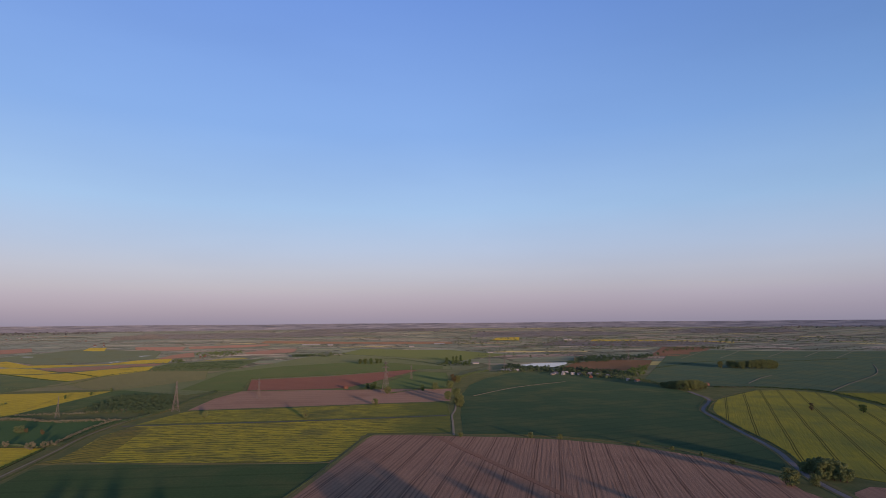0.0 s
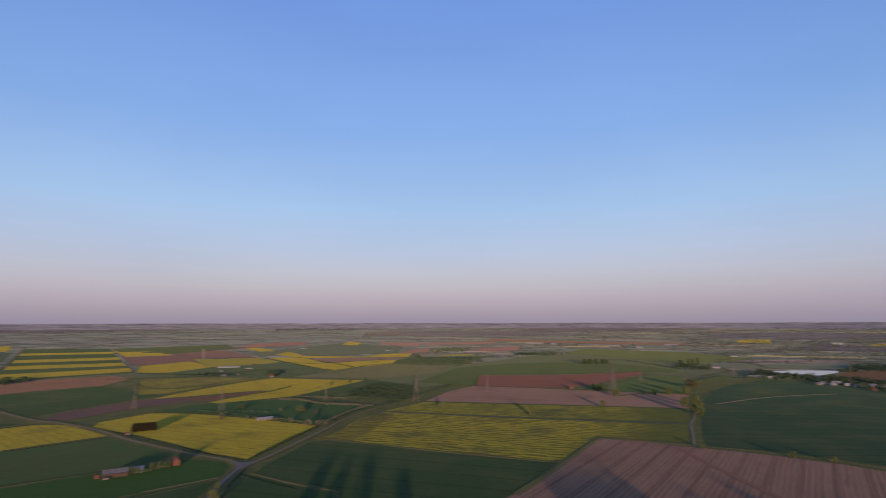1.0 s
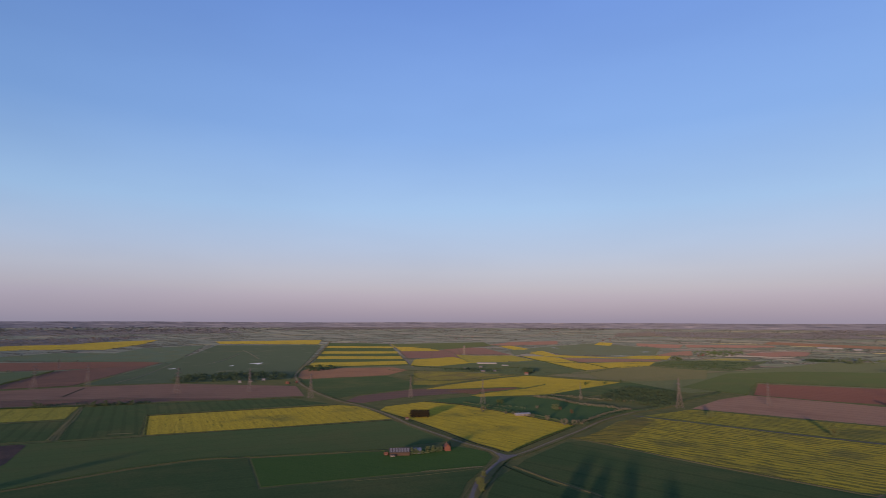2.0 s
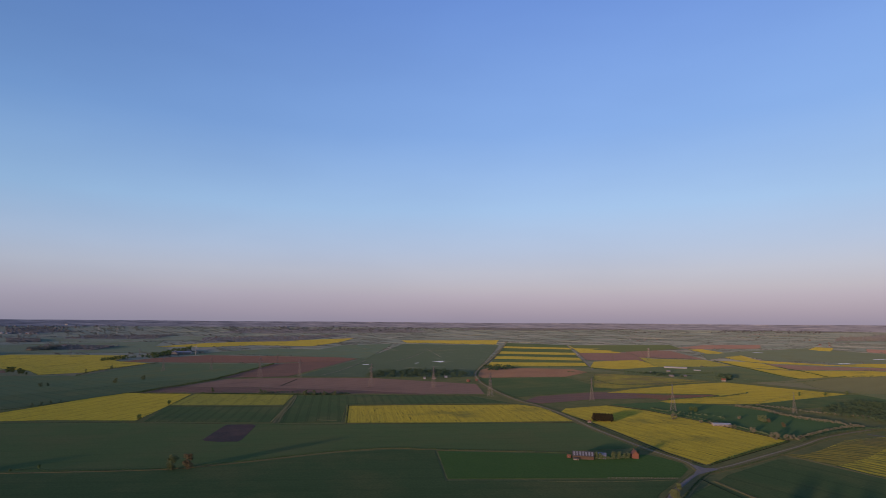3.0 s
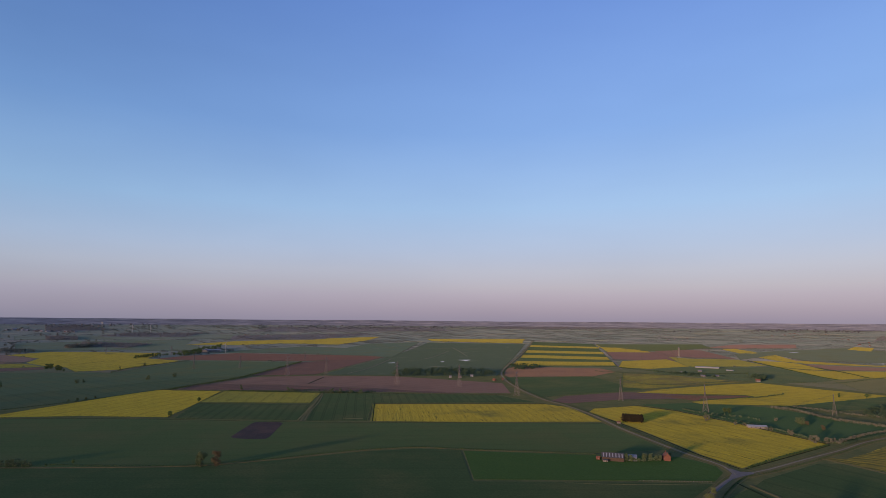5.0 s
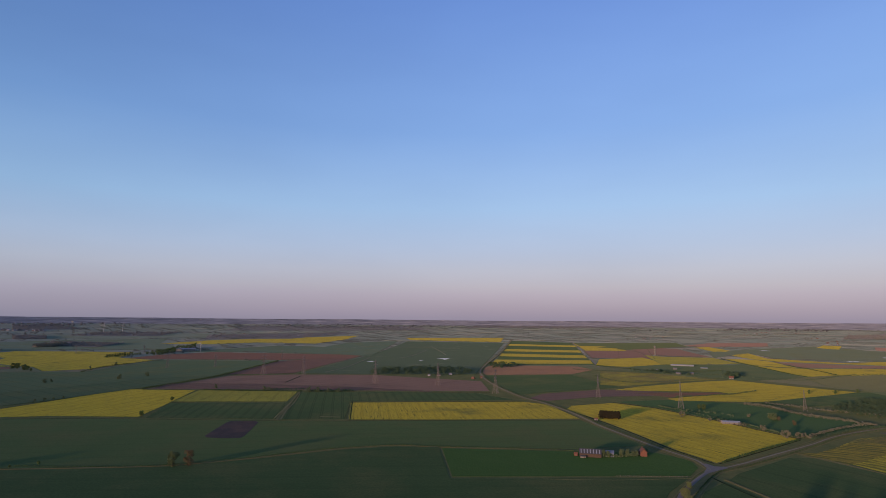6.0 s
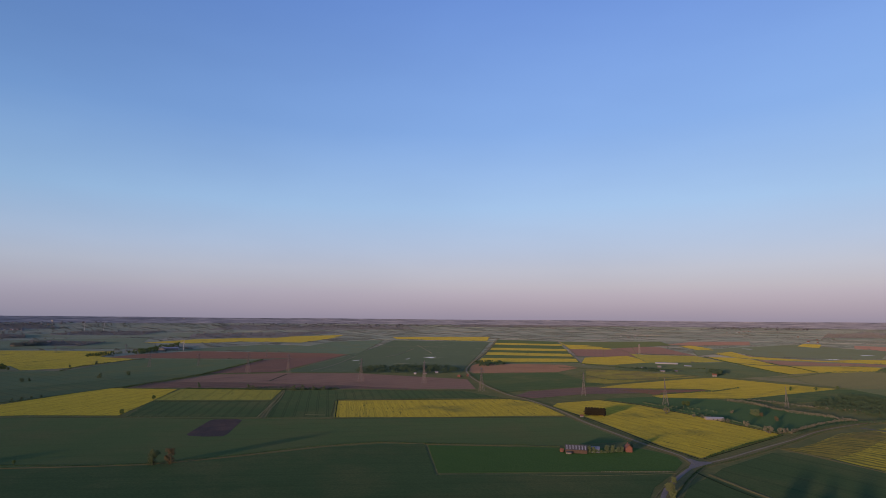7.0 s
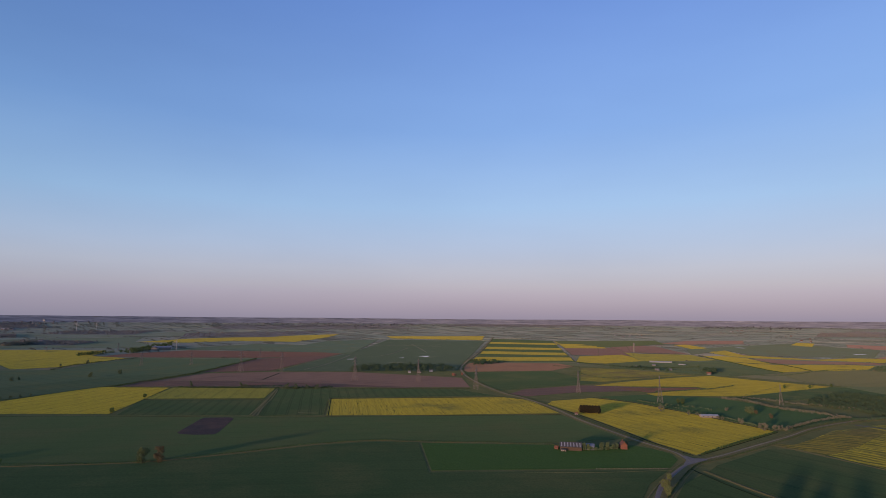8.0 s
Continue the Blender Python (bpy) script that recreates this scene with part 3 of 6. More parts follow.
# near fields around the brown rise
crop_field("soil", [(-47, 609), (-7, 609), (42, 599), (100, 589), (155, 571), (217, 535), (260, 490), (271, 464), (285, 424), (279, 390), (282, 375)] + [(300, 200), (-140, 200)], 76.5, label="bare pinkish-brown ploughed soil with drill lines", row=2.2, spacing=22, tram=0.75, tw=0.5, streak=0.3, drill=4.0)
crop_field("wheat", [(53, 610), (60, 731), (73, 928), (99, 1075), (146, 1200), (221, 1325), (304, 1361), (395, 1246), (440, 1130), (459, 990), (452, 890), (448, 855), (392, 764), (366, 681), (350, 603), (330, 508), (315, 466), (300, 440), (271, 510), (225, 555), (160, 590), (103, 607)], 20, a=(0.034, 0.068, 0.033), b=(0.052, 0.088, 0.041))
crop_field("olive", [(461, 841), (431, 795), (406, 752), (389, 709), (380, 671), (367, 610), (358, 559), (346, 512), (331, 470), (329, 450), (344, 417), (364, 395), (394, 383), (609, 592), (641, 741), (675, 889), (638, 946), (591, 951)], 61.5, spacing=27, tram=1.0, tw=0.6, streak=0.42, hard=0.16, row=2.4, patch=(0.10, 0.125, 0.04), patch_at=(0.46, 0.76), a=(0.31, 0.265, 0.03), b=(0.12, 0.14, 0.03), label="yellowing crop with dark curved tramlines")
crop_field("olive", [(696, 901), (761, 880), (856, 850), (622, 617), (662, 766)], 63, label="light green crop beyond a hedge")
crop_field("wheat", [(467, 1138), (605, 1404), (877, 1940), (1150, 2153), (1379, 2020), (1672, 1936), (1886, 1776), (968, 911), (778, 900), (696, 916), (644, 970), (531, 1009), (489, 1032)], 40, a=(0.046, 0.082, 0.05), b=(0.062, 0.10, 0.058))
crop_field("soil", [(345, 1388), (469, 1650), (633, 1725), (716, 1686), (584, 1407), (479, 1338)], 30, a=(0.162, 0.091, 0.046), b=(0.124, 0.080, 0.039))
crop_field("soil", [(794, 1894), (1068, 2421), (1267, 2364), (912, 1813)], 30, a=(0.171, 0.091, 0.051), b=(0.191, 0.109, 0.062))
crop_field("soil", [(311, 385), (333, 397), (342, 394), (386, 375), (360, 349), (289, 354)], 82)
crop_field("rape", [(-317, 520), (-342, 629), (-335, 688), (-163, 697), (36, 725), (45, 724), (40, 621), (-8, 618), (-51, 622), (-65, 506), (-83, 498), (-197, 502), (-268, 509)], 2, tram=0, gash=0.25, streak=0.65, row=2.6, chop=0.045, hard=0.14, beds=9.5, thin=(-75, 10), patch=(0.15, 0.14, 0.05), patch_at=(0.52, 0.68), a=(0.215, 0.20, 0.04), b=(0.58, 0.455, 0.035), label="patchy rapeseed with yellow drill rows in thin green crop")
crop_field("olive", [(-339, 696), (-319, 793), (-176, 816), (-31, 841), (47, 851), (45, 737), (36, 738), (-166, 709)], 2, tram=0, streak=0.6, row=2.6, chop=0.045, hard=0.14, beds=9.5, thin=(-70, 20), a=(0.19, 0.185, 0.04), b=(0.42, 0.355, 0.035), patch=(0.11, 0.12, 0.045), patch_at=(0.48, 0.66), label="thin rapeseed crop, green with some yellow")
crop_field("wheat", [(-310, 506), (-194, 496), (-82, 492), (-65, 494), (-86, 398)] + [(-130, 260)] + [(-210, 361), (-295, 376), (-304, 399), (-320, 486)], 2, spacing=30)
crop_field("wheat", [(-293, 369), (-251, 359), (-210, 353)] + [(-130, 250), (-200, 180)] + [(-245, 281), (-264, 305), (-283, 336)], 2, spacing=30)
crop_field("soil", [(-322, 803), (-330, 926), (-317, 1021), (-205, 1026), (-102, 1024), (63, 1024), (52, 863), (-115, 837)], 3, a=(0.280, 0.172, 0.115), b=(0.319, 0.202, 0.138), label="pale pinkish tilled soil")
crop_field("soil", [(-311, 1029), (-362, 1223), (-196, 1292), (-32, 1438), (-5, 1418), (-97, 1137), (-135, 1053), (-206, 1035)], 8, a=(0.205, 0.091, 0.061), b=(0.244, 0.116, 0.076), label="brick-red freshly tilled soil")
crop_field("grass", [(-88, 1040), (-5, 1385), (66, 1345), (64, 1041)], 10, a=(0.09, 0.13, 0.04), b=(0.11, 0.145, 0.048))
crop_field("olive", [(-568, 1073), (-535, 1307), (-480, 1534), (-411, 2004), (-313, 2149), (-88, 1986), (83, 1734), (85, 1440), (-10, 1471), (-203, 1335), (-377, 1275), (-326, 1039), (-368, 1043), (-396, 974)], 12, a=(0.14, 0.16, 0.07), b=(0.11, 0.135, 0.06), label="grey-green cereal field")
crop_field("olive", [(-318, 2183), (-268, 2522), (134, 2373), (326, 2045), (100, 1731), (-88, 1986)], 12, a=(0.14, 0.165, 0.05), b=(0.115, 0.145, 0.045), label="light green crop")
crop_field("olive", [(-828, 1057), (-991, 1261), (-794, 1274), (-710, 1511), (-494, 1555), (-535, 1307), (-573, 1073), (-672, 1066)], 12, a=(0.17, 0.165, 0.085), b=(0.14, 0.145, 0.075), label="olive-brown thin crop")

# soft-edged shade on the grey-green cereal, laid as a darker crop slab
crop_field("wheat", [(-440, 1051), (-484, 1416), (-390, 1600), (-167, 1773), (65, 1535), (62, 1461), (-10, 1453), (-201, 1320), (-373, 1261), (-321, 1030), (-365, 1034)], 12, h=0.30, a=(0.075, 0.11, 0.035), b=(0.09, 0.12, 0.04), label="dark green wedge drawn for shade on the cereal")
crop_field("olive", [(-331, 507), (-321, 527), (-336, 620), (-335, 681), (-313, 672), (-292, 575), (-285, 524), (-285, 504)], 30, h=0.12, tram=0, beds=8.5, streak=0.7, row=4, chop=0.03, a=(0.14, 0.135, 0.04), b=(0.36, 0.27, 0.035), patch=(0.15, 0.13, 0.05), patch_at=(0.56, 0.7), label="thin weedy headland with bare earth")
# fields seen as the camera turns
crop_field("rape", [(-334, 412), (-379, 418), (-447, 438), (-530, 459), (-607, 472), (-628, 496), (-627, 570), (-568, 588), (-478, 584), (-365, 570), (-349, 496)], 0, spacing=16, tram=0.3, row=4)
crop_field("rape", [(-644, 187), (-771, 226), (-733, 331), (-686, 457), (-647, 473), (-544, 442), (-595, 306)], 163, spacing=11, tram=0.3, streak=0.2)
crop_field("wheat", [(-910, 183), (-880, 266), (-796, 439), (-705, 455), (-782, 229), (-649, 185), (-674, 118)], 165, spacing=13, tram=0.4, streak=0.08)
crop_field("rape", [(-830, -252), (-844, -223), (-939, -151), (-1045, -65), (-994, 34), (-872, 1), (-756, -33), (-800, -128)], 142, patch_at=(0.7, 0.8), b=(0.40, 0.33, 0.03))
crop_field("rape", [(-872, 1), (-992, 38), (-918, 182), (-812, 147)], 164, a=(0.34, 0.30, 0.04), b=(0.2, 0.21, 0.04))
crop_field("wheat", [(-744, -25), (-861, -1), (-801, 144), (-681, 111)], 164, spacing=13, tram=0.4, streak=0.08)
crop_field("wheat", [(-823, -265), (-786, -125), (-743, -32), (-637, 185), (-535, 435), (-494, 428), (-405, 407), (-422, 333), (-477, 234), (-503, 193), (-509, 139), (-505, 69), (-507, 2), (-532, -82), (-571, -180)], 73, a=(0.068, 0.108, 0.037), b=(0.086, 0.122, 0.044), tram=0.15)
crop_field("soil", [(-602, 35), (-611, 33), (-678, 58), (-685, 63), (-676, 88), (-666, 91), (-595, 68), (-587, 63), (-592, 47)], 38, h=0.12, tram=0, streak=0.15, a=(0.054, 0.046, 0.044), b=(0.074, 0.062, 0.058), sheen=0.005, label="small dark purplish square of bare ground")
crop_field("wheat", [(-565, -178), (-526, -81), (-500, 2), (-497, 68), (-501, 137), (-494, 189), (-476, 225), (-382, 190), (-311, 354), (-291, 312), (-277, 292)] + [(-160, 120), (-160, -220), (-700, -430)], 68, tram=0.15, spacing=28)
crop_field("grass", [(-471, 226), (-413, 326), (-381, 392), (-349, 399), (-329, 385), (-315, 359), (-386, 194)], 25)
crop_field("soil", [(-1038, -44), (-1214, 99), (-1197, 223), (-1131, 378), (-942, 532), (-806, 471), (-884, 296), (-969, 126)], 38, a=(0.185, 0.12, 0.088), b=(0.225, 0.145, 0.108), patch=(0.12, 0.085, 0.07), label="pinkish-brown tilled soil")
crop_field("soil", [(-1119, -5), (-1055, 122), (-970, 244), (-919, 307), (-862, 369), (-830, 385), (-888, 297), (-967, 144), (-1040, -30)], 38, a=(0.12, 0.08, 0.062), b=(0.145, 0.095, 0.074), label="darker damp strip of tilled soil")
crop_field("soil", [(-1240, 97), (-1587, 257), (-1728, 537), (-1221, 228)], 38, a=(0.15, 0.092, 0.07), b=(0.125, 0.078, 0.06), label="dull purple-brown tilled soil")
crop_field("soil", [(-1823, -135), (-1955, -49), (-2061, 108), (-1777, 572), (-1636, 482), (-1628, 270), (-1716, 61)], 38, a=(0.18, 0.095, 0.065), b=(0.15, 0.085, 0.06))
crop_field("rape", [(-2117, -559), (-2264, -477), (-2205, -295), (-2114, -127), (-1862, -147), (-1727, -51), (-1476, -179), (-1450, -254), (-1581, -298), (-1632, -348), (-1764, -420), (-1940, -431)], 30)
crop_field("soil", [(-2101, -606), (-2117, -559), (-1940, -437), (-1764, -424), (-1742, -500)], 30, a=(0.213, 0.153, 0.113), b=(0.245, 0.174, 0.131), label="pale tan tilled soil")
crop_field("rape", [(-1720, -494), (-1742, -421), (-1612, -346), (-1597, -458)], 30, a=(0.34, 0.30, 0.04), b=(0.2, 0.21, 0.04), label="thin rapeseed with some yellow flower")
crop_field("soil", [(-1585, -454), (-1606, -347), (-1539, -328), (-1491, -427)], 30, a=(0.119, 0.085, 0.069), b=(0.143, 0.102, 0.082), label="dark brown strip of tilled soil")
ribbon("track", [(-1662, -306), (-1760, -250), (-1871, -179)], 2.5, M_GRASS, "dark grassy headland through rapeseed", h=0.35, category="track")
# wheat with extra blue in its colour for the haze before it
crop_field("wheat", [(-863, -262), (-1493, -462), (-1431, -277), (-1398, -178), (-1722, -35), (-1590, 248), (-1230, 89), (-1056, -49), (-945, -152)], 30, a=(0.062, 0.105, 0.055), b=(0.076, 0.118, 0.062))
crop_field("wheat", [(-863, -262), (-1022, -312), (-1102, -179), (-1215, -38), (-1233, 81), (-1056, -49), (-945, -152)], 30, h=0.2, a=(0.05, 0.088, 0.045), b=(0.062, 0.10, 0.052))
crop_field("wheat", [(-1217, 239), (-1723, 555), (-2611, 1048), (-2339, 1445), (-1218, 687), (-1061, 585), (-1143, 382)], 38, a=(0.058, 0.09, 0.052), b=(0.07, 0.102, 0.06), patch=(0.17, 0.18, 0.12), patch_at=(0.6, 0.74))
crop_field("soil", [(-708, 479), (-747, 535), (-755, 656), (-733, 697), (-676, 750), (-654, 696), (-685, 594), (-678, 495)], 48, a=(0.15, 0.10, 0.08), b=(0.13, 0.088, 0.07), label="dark reddish tilled soil")
crop_field("wheat", [(-1034, 591), (-983, 777), (-824, 729), (-766, 716), (-758, 543), (-748, 493), (-854, 516)], 48)
crop_field("soil", [(-1078, 611), (-1215, 695), (-1268, 752), (-1154, 935), (-1063, 911), (-993, 785), (-1042, 602)], 48, a=(0.258, 0.145, 0.081), b=(0.296, 0.172, 0.094))
crop_field("rape", [(-2927, 1163), (-2767, 1709), (-2386, 1457), (-2707, 1102)], 38)
crop_field("wheat", [(-2503, 1598), (-2228, 1772), (-1182, 1017), (-1285, 756)], 48, h=0.02)
for strip in ([(-2248, 1419), (-2033, 1642), (-1930, 1565), (-2134, 1341)], [(-1929, 1202), (-1744, 1430), (-1635, 1348), (-1809, 1117)], [(-1699, 1040), (-1510, 1257), (-1400, 1174), (-1575, 956)], [(-1445, 863), (-1318, 1118), (-1215, 1037), (-1302, 765)]):
    crop_field("rape", strip, 48, tram=0)
crop_field("rape", [(-2186, 1748), (-2042, 1873), (-1656, 1585), (-1738, 1447)], 48)
crop_field("soil", [(-1803, 1701), (-1765, 1843), (-1683, 1884), (-1288, 1601), (-1395, 1498), (-1483, 1499), (-1723, 1665)], 48, a=(0.185, 0.115, 0.085), b=(0.215, 0.135, 0.10), label="mauve-brown tilled soil round a tower")
crop_field("soil", [(-1711, 1593), (-1695, 1638), (-1302, 1341), (-1320, 1229)], 48, a=(0.16, 0.10, 0.08), b=(0.19, 0.12, 0.09), label="dark mauve tilled soil")
crop_field("soil", [(-1758, 1453), (-1672, 1599), (-1727, 1764), (-1298, 1356), (-1314, 1304), (-1414, 1202)], 48, a=(0.17, 0.105, 0.082), b=(0.20, 0.125, 0.095), label="mauve tilled soil between rapeseed fields")
crop_field("rape", [(-1167, 1006), (-1348, 1177), (-1364, 1370), (-1131, 1237), (-1100, 1048)], 48)
crop_field("rape", [(-1453, 1468), (-1367, 1469), (-1275, 1585), (-1073, 1446), (-1073, 1362), (-1119, 1214), (-1155, 1225)], 48, a=(0.40, 0.34, 0.04), b=(0.25, 0.24, 0.05))
crop_field("rape", [(-1721, 2033), (-1716, 2114), (-1372, 1903), (-1184, 1729), (-970, 1759), (-960, 1915), (-879, 2015), (-800, 1798), (-886, 1770), (-1084, 1632), (-1178, 1649), (-1299, 1725)], 48)
crop_field("rape", [(-1235, 1578), (-1167, 1634), (-1091, 1609), (-920, 1458), (-963, 1433), (-1037, 1434), (-1071, 1451)], 48)
crop_field("soil", [(-1079, 1600), (-930, 1686), (-874, 1746), (-802, 1775), (-783, 1698), (-824, 1647), (-921, 1474)], 48, a=(0.24, 0.15, 0.10), b=(0.21, 0.135, 0.09), label="tan-brown strip of tilled soil")
crop_field("rape", [(-1028, 1422), (-951, 1415), (-902, 1444), (-856, 1552), (-816, 1633), (-773, 1654), (-713, 1489), (-716, 1435), (-757, 1332), (-759, 1238), (-827, 1276)], 48)
crop_field("wheat", [(-1141, 1101), (-1125, 1193), (-1054, 1338), (-1052, 1426), (-819, 1262), (-748, 1213), (-751, 1042), (-775, 1025), (-803, 1017), (-906, 1011), (-1004, 968)], 48, a=(0.062, 0.095, 0.042), b=(0.08, 0.11, 0.05), label="rough green fields round a small farm")
crop_field("olive", [(-1027, 897), (-991, 933), (-941, 974), (-794, 1000), (-794, 885), (-778, 731), (-810, 707)], 48, label="patchy half-flowering rapeseed", a=(0.34, 0.29, 0.04), b=(0.15, 0.15, 0.04), patch=(0.13, 0.11, 0.06), patch_at=(0.48, 0.62), beds=9)
crop_field("rape", [(-740, 676), (-762, 751), (-779, 940), (-773, 1018), (-655, 1029), (-561, 1047), (-548, 784), (-607, 672), (-629, 677), (-635, 822), (-656, 826), (-705, 731)], 52)
crop_field("soil", [(-700, 683), (-651, 818), (-637, 818), (-636, 691)], 52, a=(0.181, 0.101, 0.060), b=(0.154, 0.090, 0.054))
crop_field("grass", [(-634, 582), (-620, 670), (-555, 735), (-476, 734), (-399, 733), (-364, 742), (-370, 677), (-367, 579), (-484, 590), (-575, 596)], 62, a=(0.052, 0.10, 0.034), b=(0.068, 0.115, 0.042), label="green meadow with scattered bushes")
crop_field("wheat", [(-604, 973), (-558, 1045), (-519, 1082), (-472, 1103), (-424, 987), (-487, 881), (-491, 819), (-510, 773), (-541, 756)], 52)
crop_field("olive", [(-755, 1211), (-720, 1512), (-612, 1640), (-471, 1253), (-531, 1108), (-567, 1062), (-643, 1098)], 52, a=(0.17, 0.165, 0.07), b=(0.14, 0.145, 0.06), label="grey-green thin crop")
# three far wheat fields, crop colour paled blue-green with painted haze
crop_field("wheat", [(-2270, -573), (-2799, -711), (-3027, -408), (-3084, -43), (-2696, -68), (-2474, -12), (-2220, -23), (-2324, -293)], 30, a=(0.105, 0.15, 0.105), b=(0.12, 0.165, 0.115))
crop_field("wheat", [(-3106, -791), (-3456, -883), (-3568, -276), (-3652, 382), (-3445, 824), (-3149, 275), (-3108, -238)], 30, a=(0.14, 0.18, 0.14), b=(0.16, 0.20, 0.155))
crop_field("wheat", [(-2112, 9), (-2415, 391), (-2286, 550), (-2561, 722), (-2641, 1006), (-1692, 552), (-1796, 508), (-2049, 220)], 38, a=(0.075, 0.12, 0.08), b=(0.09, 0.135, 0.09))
crop_field("grass", [(-2217, 1774), (-2015, 2253), (-1760, 2037), (-1716, 1630), (-2014, 1644)], 48, a=(0.08, 0.11, 0.04), b=(0.10, 0.12, 0.045))
# pasture green lifted paler, haze included in the colour
crop_field("wheat", [(-1273, 1592), (-1486, 1829), (-1538, 2157), (-1548, 2594), (-1250, 2483), (-1121, 2450), (-945, 2021), (-970, 1934), (-1170, 1744), (-1386, 1922)], 48, a=(0.095, 0.125, 0.075), b=(0.115, 0.14, 0.085), tram=0, label="green damp pasture with pools")
crop_field("soil", [(-1830, 2085), (-1932, 2381), (-1808, 2648), (-1628, 2390), (-1710, 2130), (-1745, 2079)], 48, a=(0.27, 0.16, 0.115), b=(0.235, 0.145, 0.10))
# far yellow and red fields
crop_field("rape", [(-2657, -70), (-2906, 149), (-3022, 436), (-3228, 981), (-2839, 787), (-2529, 568), (-2674, 335), (-2577, 133)], 30)
crop_field("rape", [(-1469, 2464), (-1576, 2706), (-1497, 2706), (-1372, 2462)], 0)
crop_field("soil", [(-1387, 2750), (-1153, 2773), (-1053, 2498), (-1150, 2478), (-1277, 2536)], 0, a=(0.32, 0.185, 0.13), b=(0.28, 0.165, 0.115))
crop_field("soil", [(-1144, 2772), (-984, 2891), (-817, 2981), (-764, 2858), (-835, 2721), (-1054, 2578)], 0, a=(0.32, 0.185, 0.13), b=(0.28, 0.165, 0.115))
crop_field("soil", [(-928, 1992), (-964, 2205), (-949, 2364), (-825, 2067), (-901, 1962)], 0, a=(0.29, 0.175, 0.12), b=(0.25, 0.155, 0.105))
crop_field("soil", [(-732, 2319), (-634, 2570), (-564, 2562), (-524, 2319), (-599, 2199), (-689, 2232)], 0, a=(0.29, 0.17, 0.125), b=(0.25, 0.155, 0.11))
crop_field("rape", [(-726, 1846), (-690, 2003), (-634, 2025), (-595, 1953), (-652, 1897)], 0, a=(0.36, 0.31, 0.06), b=(0.26, 0.25, 0.06))
crop_field("grass", [(-708, 1477), (-755, 1604), (-780, 1765), (-715, 1820), (-643, 1869), (-562, 1930), (-554, 2015), (-534, 1837), (-502, 1496), (-570, 1471)], 0, a=(0.075, 0.105, 0.04), b=(0.09, 0.115, 0.05), label="rough pasture with low scrub")
crop_field("rape", [(396, 3177), (476, 3486), (625, 3517), (559, 3139)], 0)
crop_field("rape", [(872, 2879), (984, 3145), (1332, 2966), (1560, 2709), (1485, 2577)], 0)
crop_field("soil", [(-884, 3073), (-918, 3302), (168, 3046), (160, 2882)], 0, a=(0.25, 0.15, 0.085), b=(0.22, 0.132, 0.076))

# ---------------------------------------------------------------- roads and tracks
ribbon("verge", [(-252, 272), (-265, 290), (-284, 322), (-305, 360), (-318, 391), (-321, 425), (-330, 482), (-344, 555), (-359, 630), (-362, 726), (-350, 827)], 8, M_VERGE, "grassy verges beside a lane", category="verge", h=0.17)
ribbon("verge", [(-320, 388), (-345, 403), (-390, 409), (-444, 421), (-502, 435), (-583, 461), (-667, 478), (-732, 483), (-854, 516), (-1015, 577), (-1217, 691), (-1755, 1072), (-2648, 1691)], 8, M_VERGE, "grassy banks beside a ditch and lane", category="verge", h=0.17)
ribbon("road", [(-252, 272), (-268, 293), (-285, 316), (-300, 344), (-313, 372), (-319, 390), (-320, 404)], 3.5, M_ASPH, "narrow grey lane between verges", h=0.21)
ribbon("track", [(-319, 390), (-320, 404), (-323, 432), (-332, 482), (-344, 555), (-359, 630), (-362, 726), (-350, 827)], 2.2, M_TRACK, "pale farm track between verges", h=0.2)
field("road_junction", M_ASPH, "patch of worn asphalt where two lanes meet", [(-313, 374), (-318, 378), (-325, 390), (-336, 397), (-335, 401), (-326, 400), (-322, 407), (-318, 406), (-316, 390)], 0.25, "road", "structure", 0.3)
ribbon("road", [(-320, 388), (-345, 403), (-390, 409), (-444, 421), (-502, 435), (-583, 461), (-667, 478), (-732, 483), (-854, 516), (-1015, 577), (-1217, 691), (-1755, 1072), (-2648, 1691)], 2.3, M_TRACK, "narrow pale lane along a drainage ditch", h=0.21)
LANE_EAST = [(295, 350), (299, 377), (302, 399), (307, 424), (321, 464), (336, 505), (347, 551), (356, 602), (373, 681), (383, 729), (397, 760), (439, 824), (454, 862), (457, 890), (465, 940)]
ribbon("road", LANE_EAST, 5.0, M_ASPH, "grey country lane with a bend", h=0.16)
ribbon("verge", beside(LANE_EAST, -4.0), 2.2, M_VERGE, "pale grass verge beside a lane", category="verge", h=0.15)
ribbon("verge", beside(LANE_EAST, 5.0), 4.4, M_VERGE, "rough grass verge beside a lane", category="verge", h=0.15)
ribbon("track", [(43, 602), (46, 672), (48, 733), (55, 779), (62, 894)], 2.6, M_TRACK, "pale farm track", h=0.16)
ribbon("road", [(-2268, 1804), (-1658, 1377), (-1123, 977)], 5, M_ASPH, "straight lane beside a ditch")
ribbon("verge", [(-85, 395), (-70, 478), (-53, 584), (-44, 612), (41, 608)], 7, M_VERGE, "rough grass margin", category="verge", h=0.2)
ribbon("verge", [(-562, -167), (-530, -81), (-503, 2), (-501, 68), (-505, 138), (-499, 191), (-475, 227), (-418, 330)], 1.8, M_VERGE, "rough grass margin", category="verge", h=0.2)
ribbon("verge", [(-297, 375), (-254, 364), (-213, 358), (-203, 355)], 2.4, M_VERGE, "rough grass margin", category="verge", h=0.2)
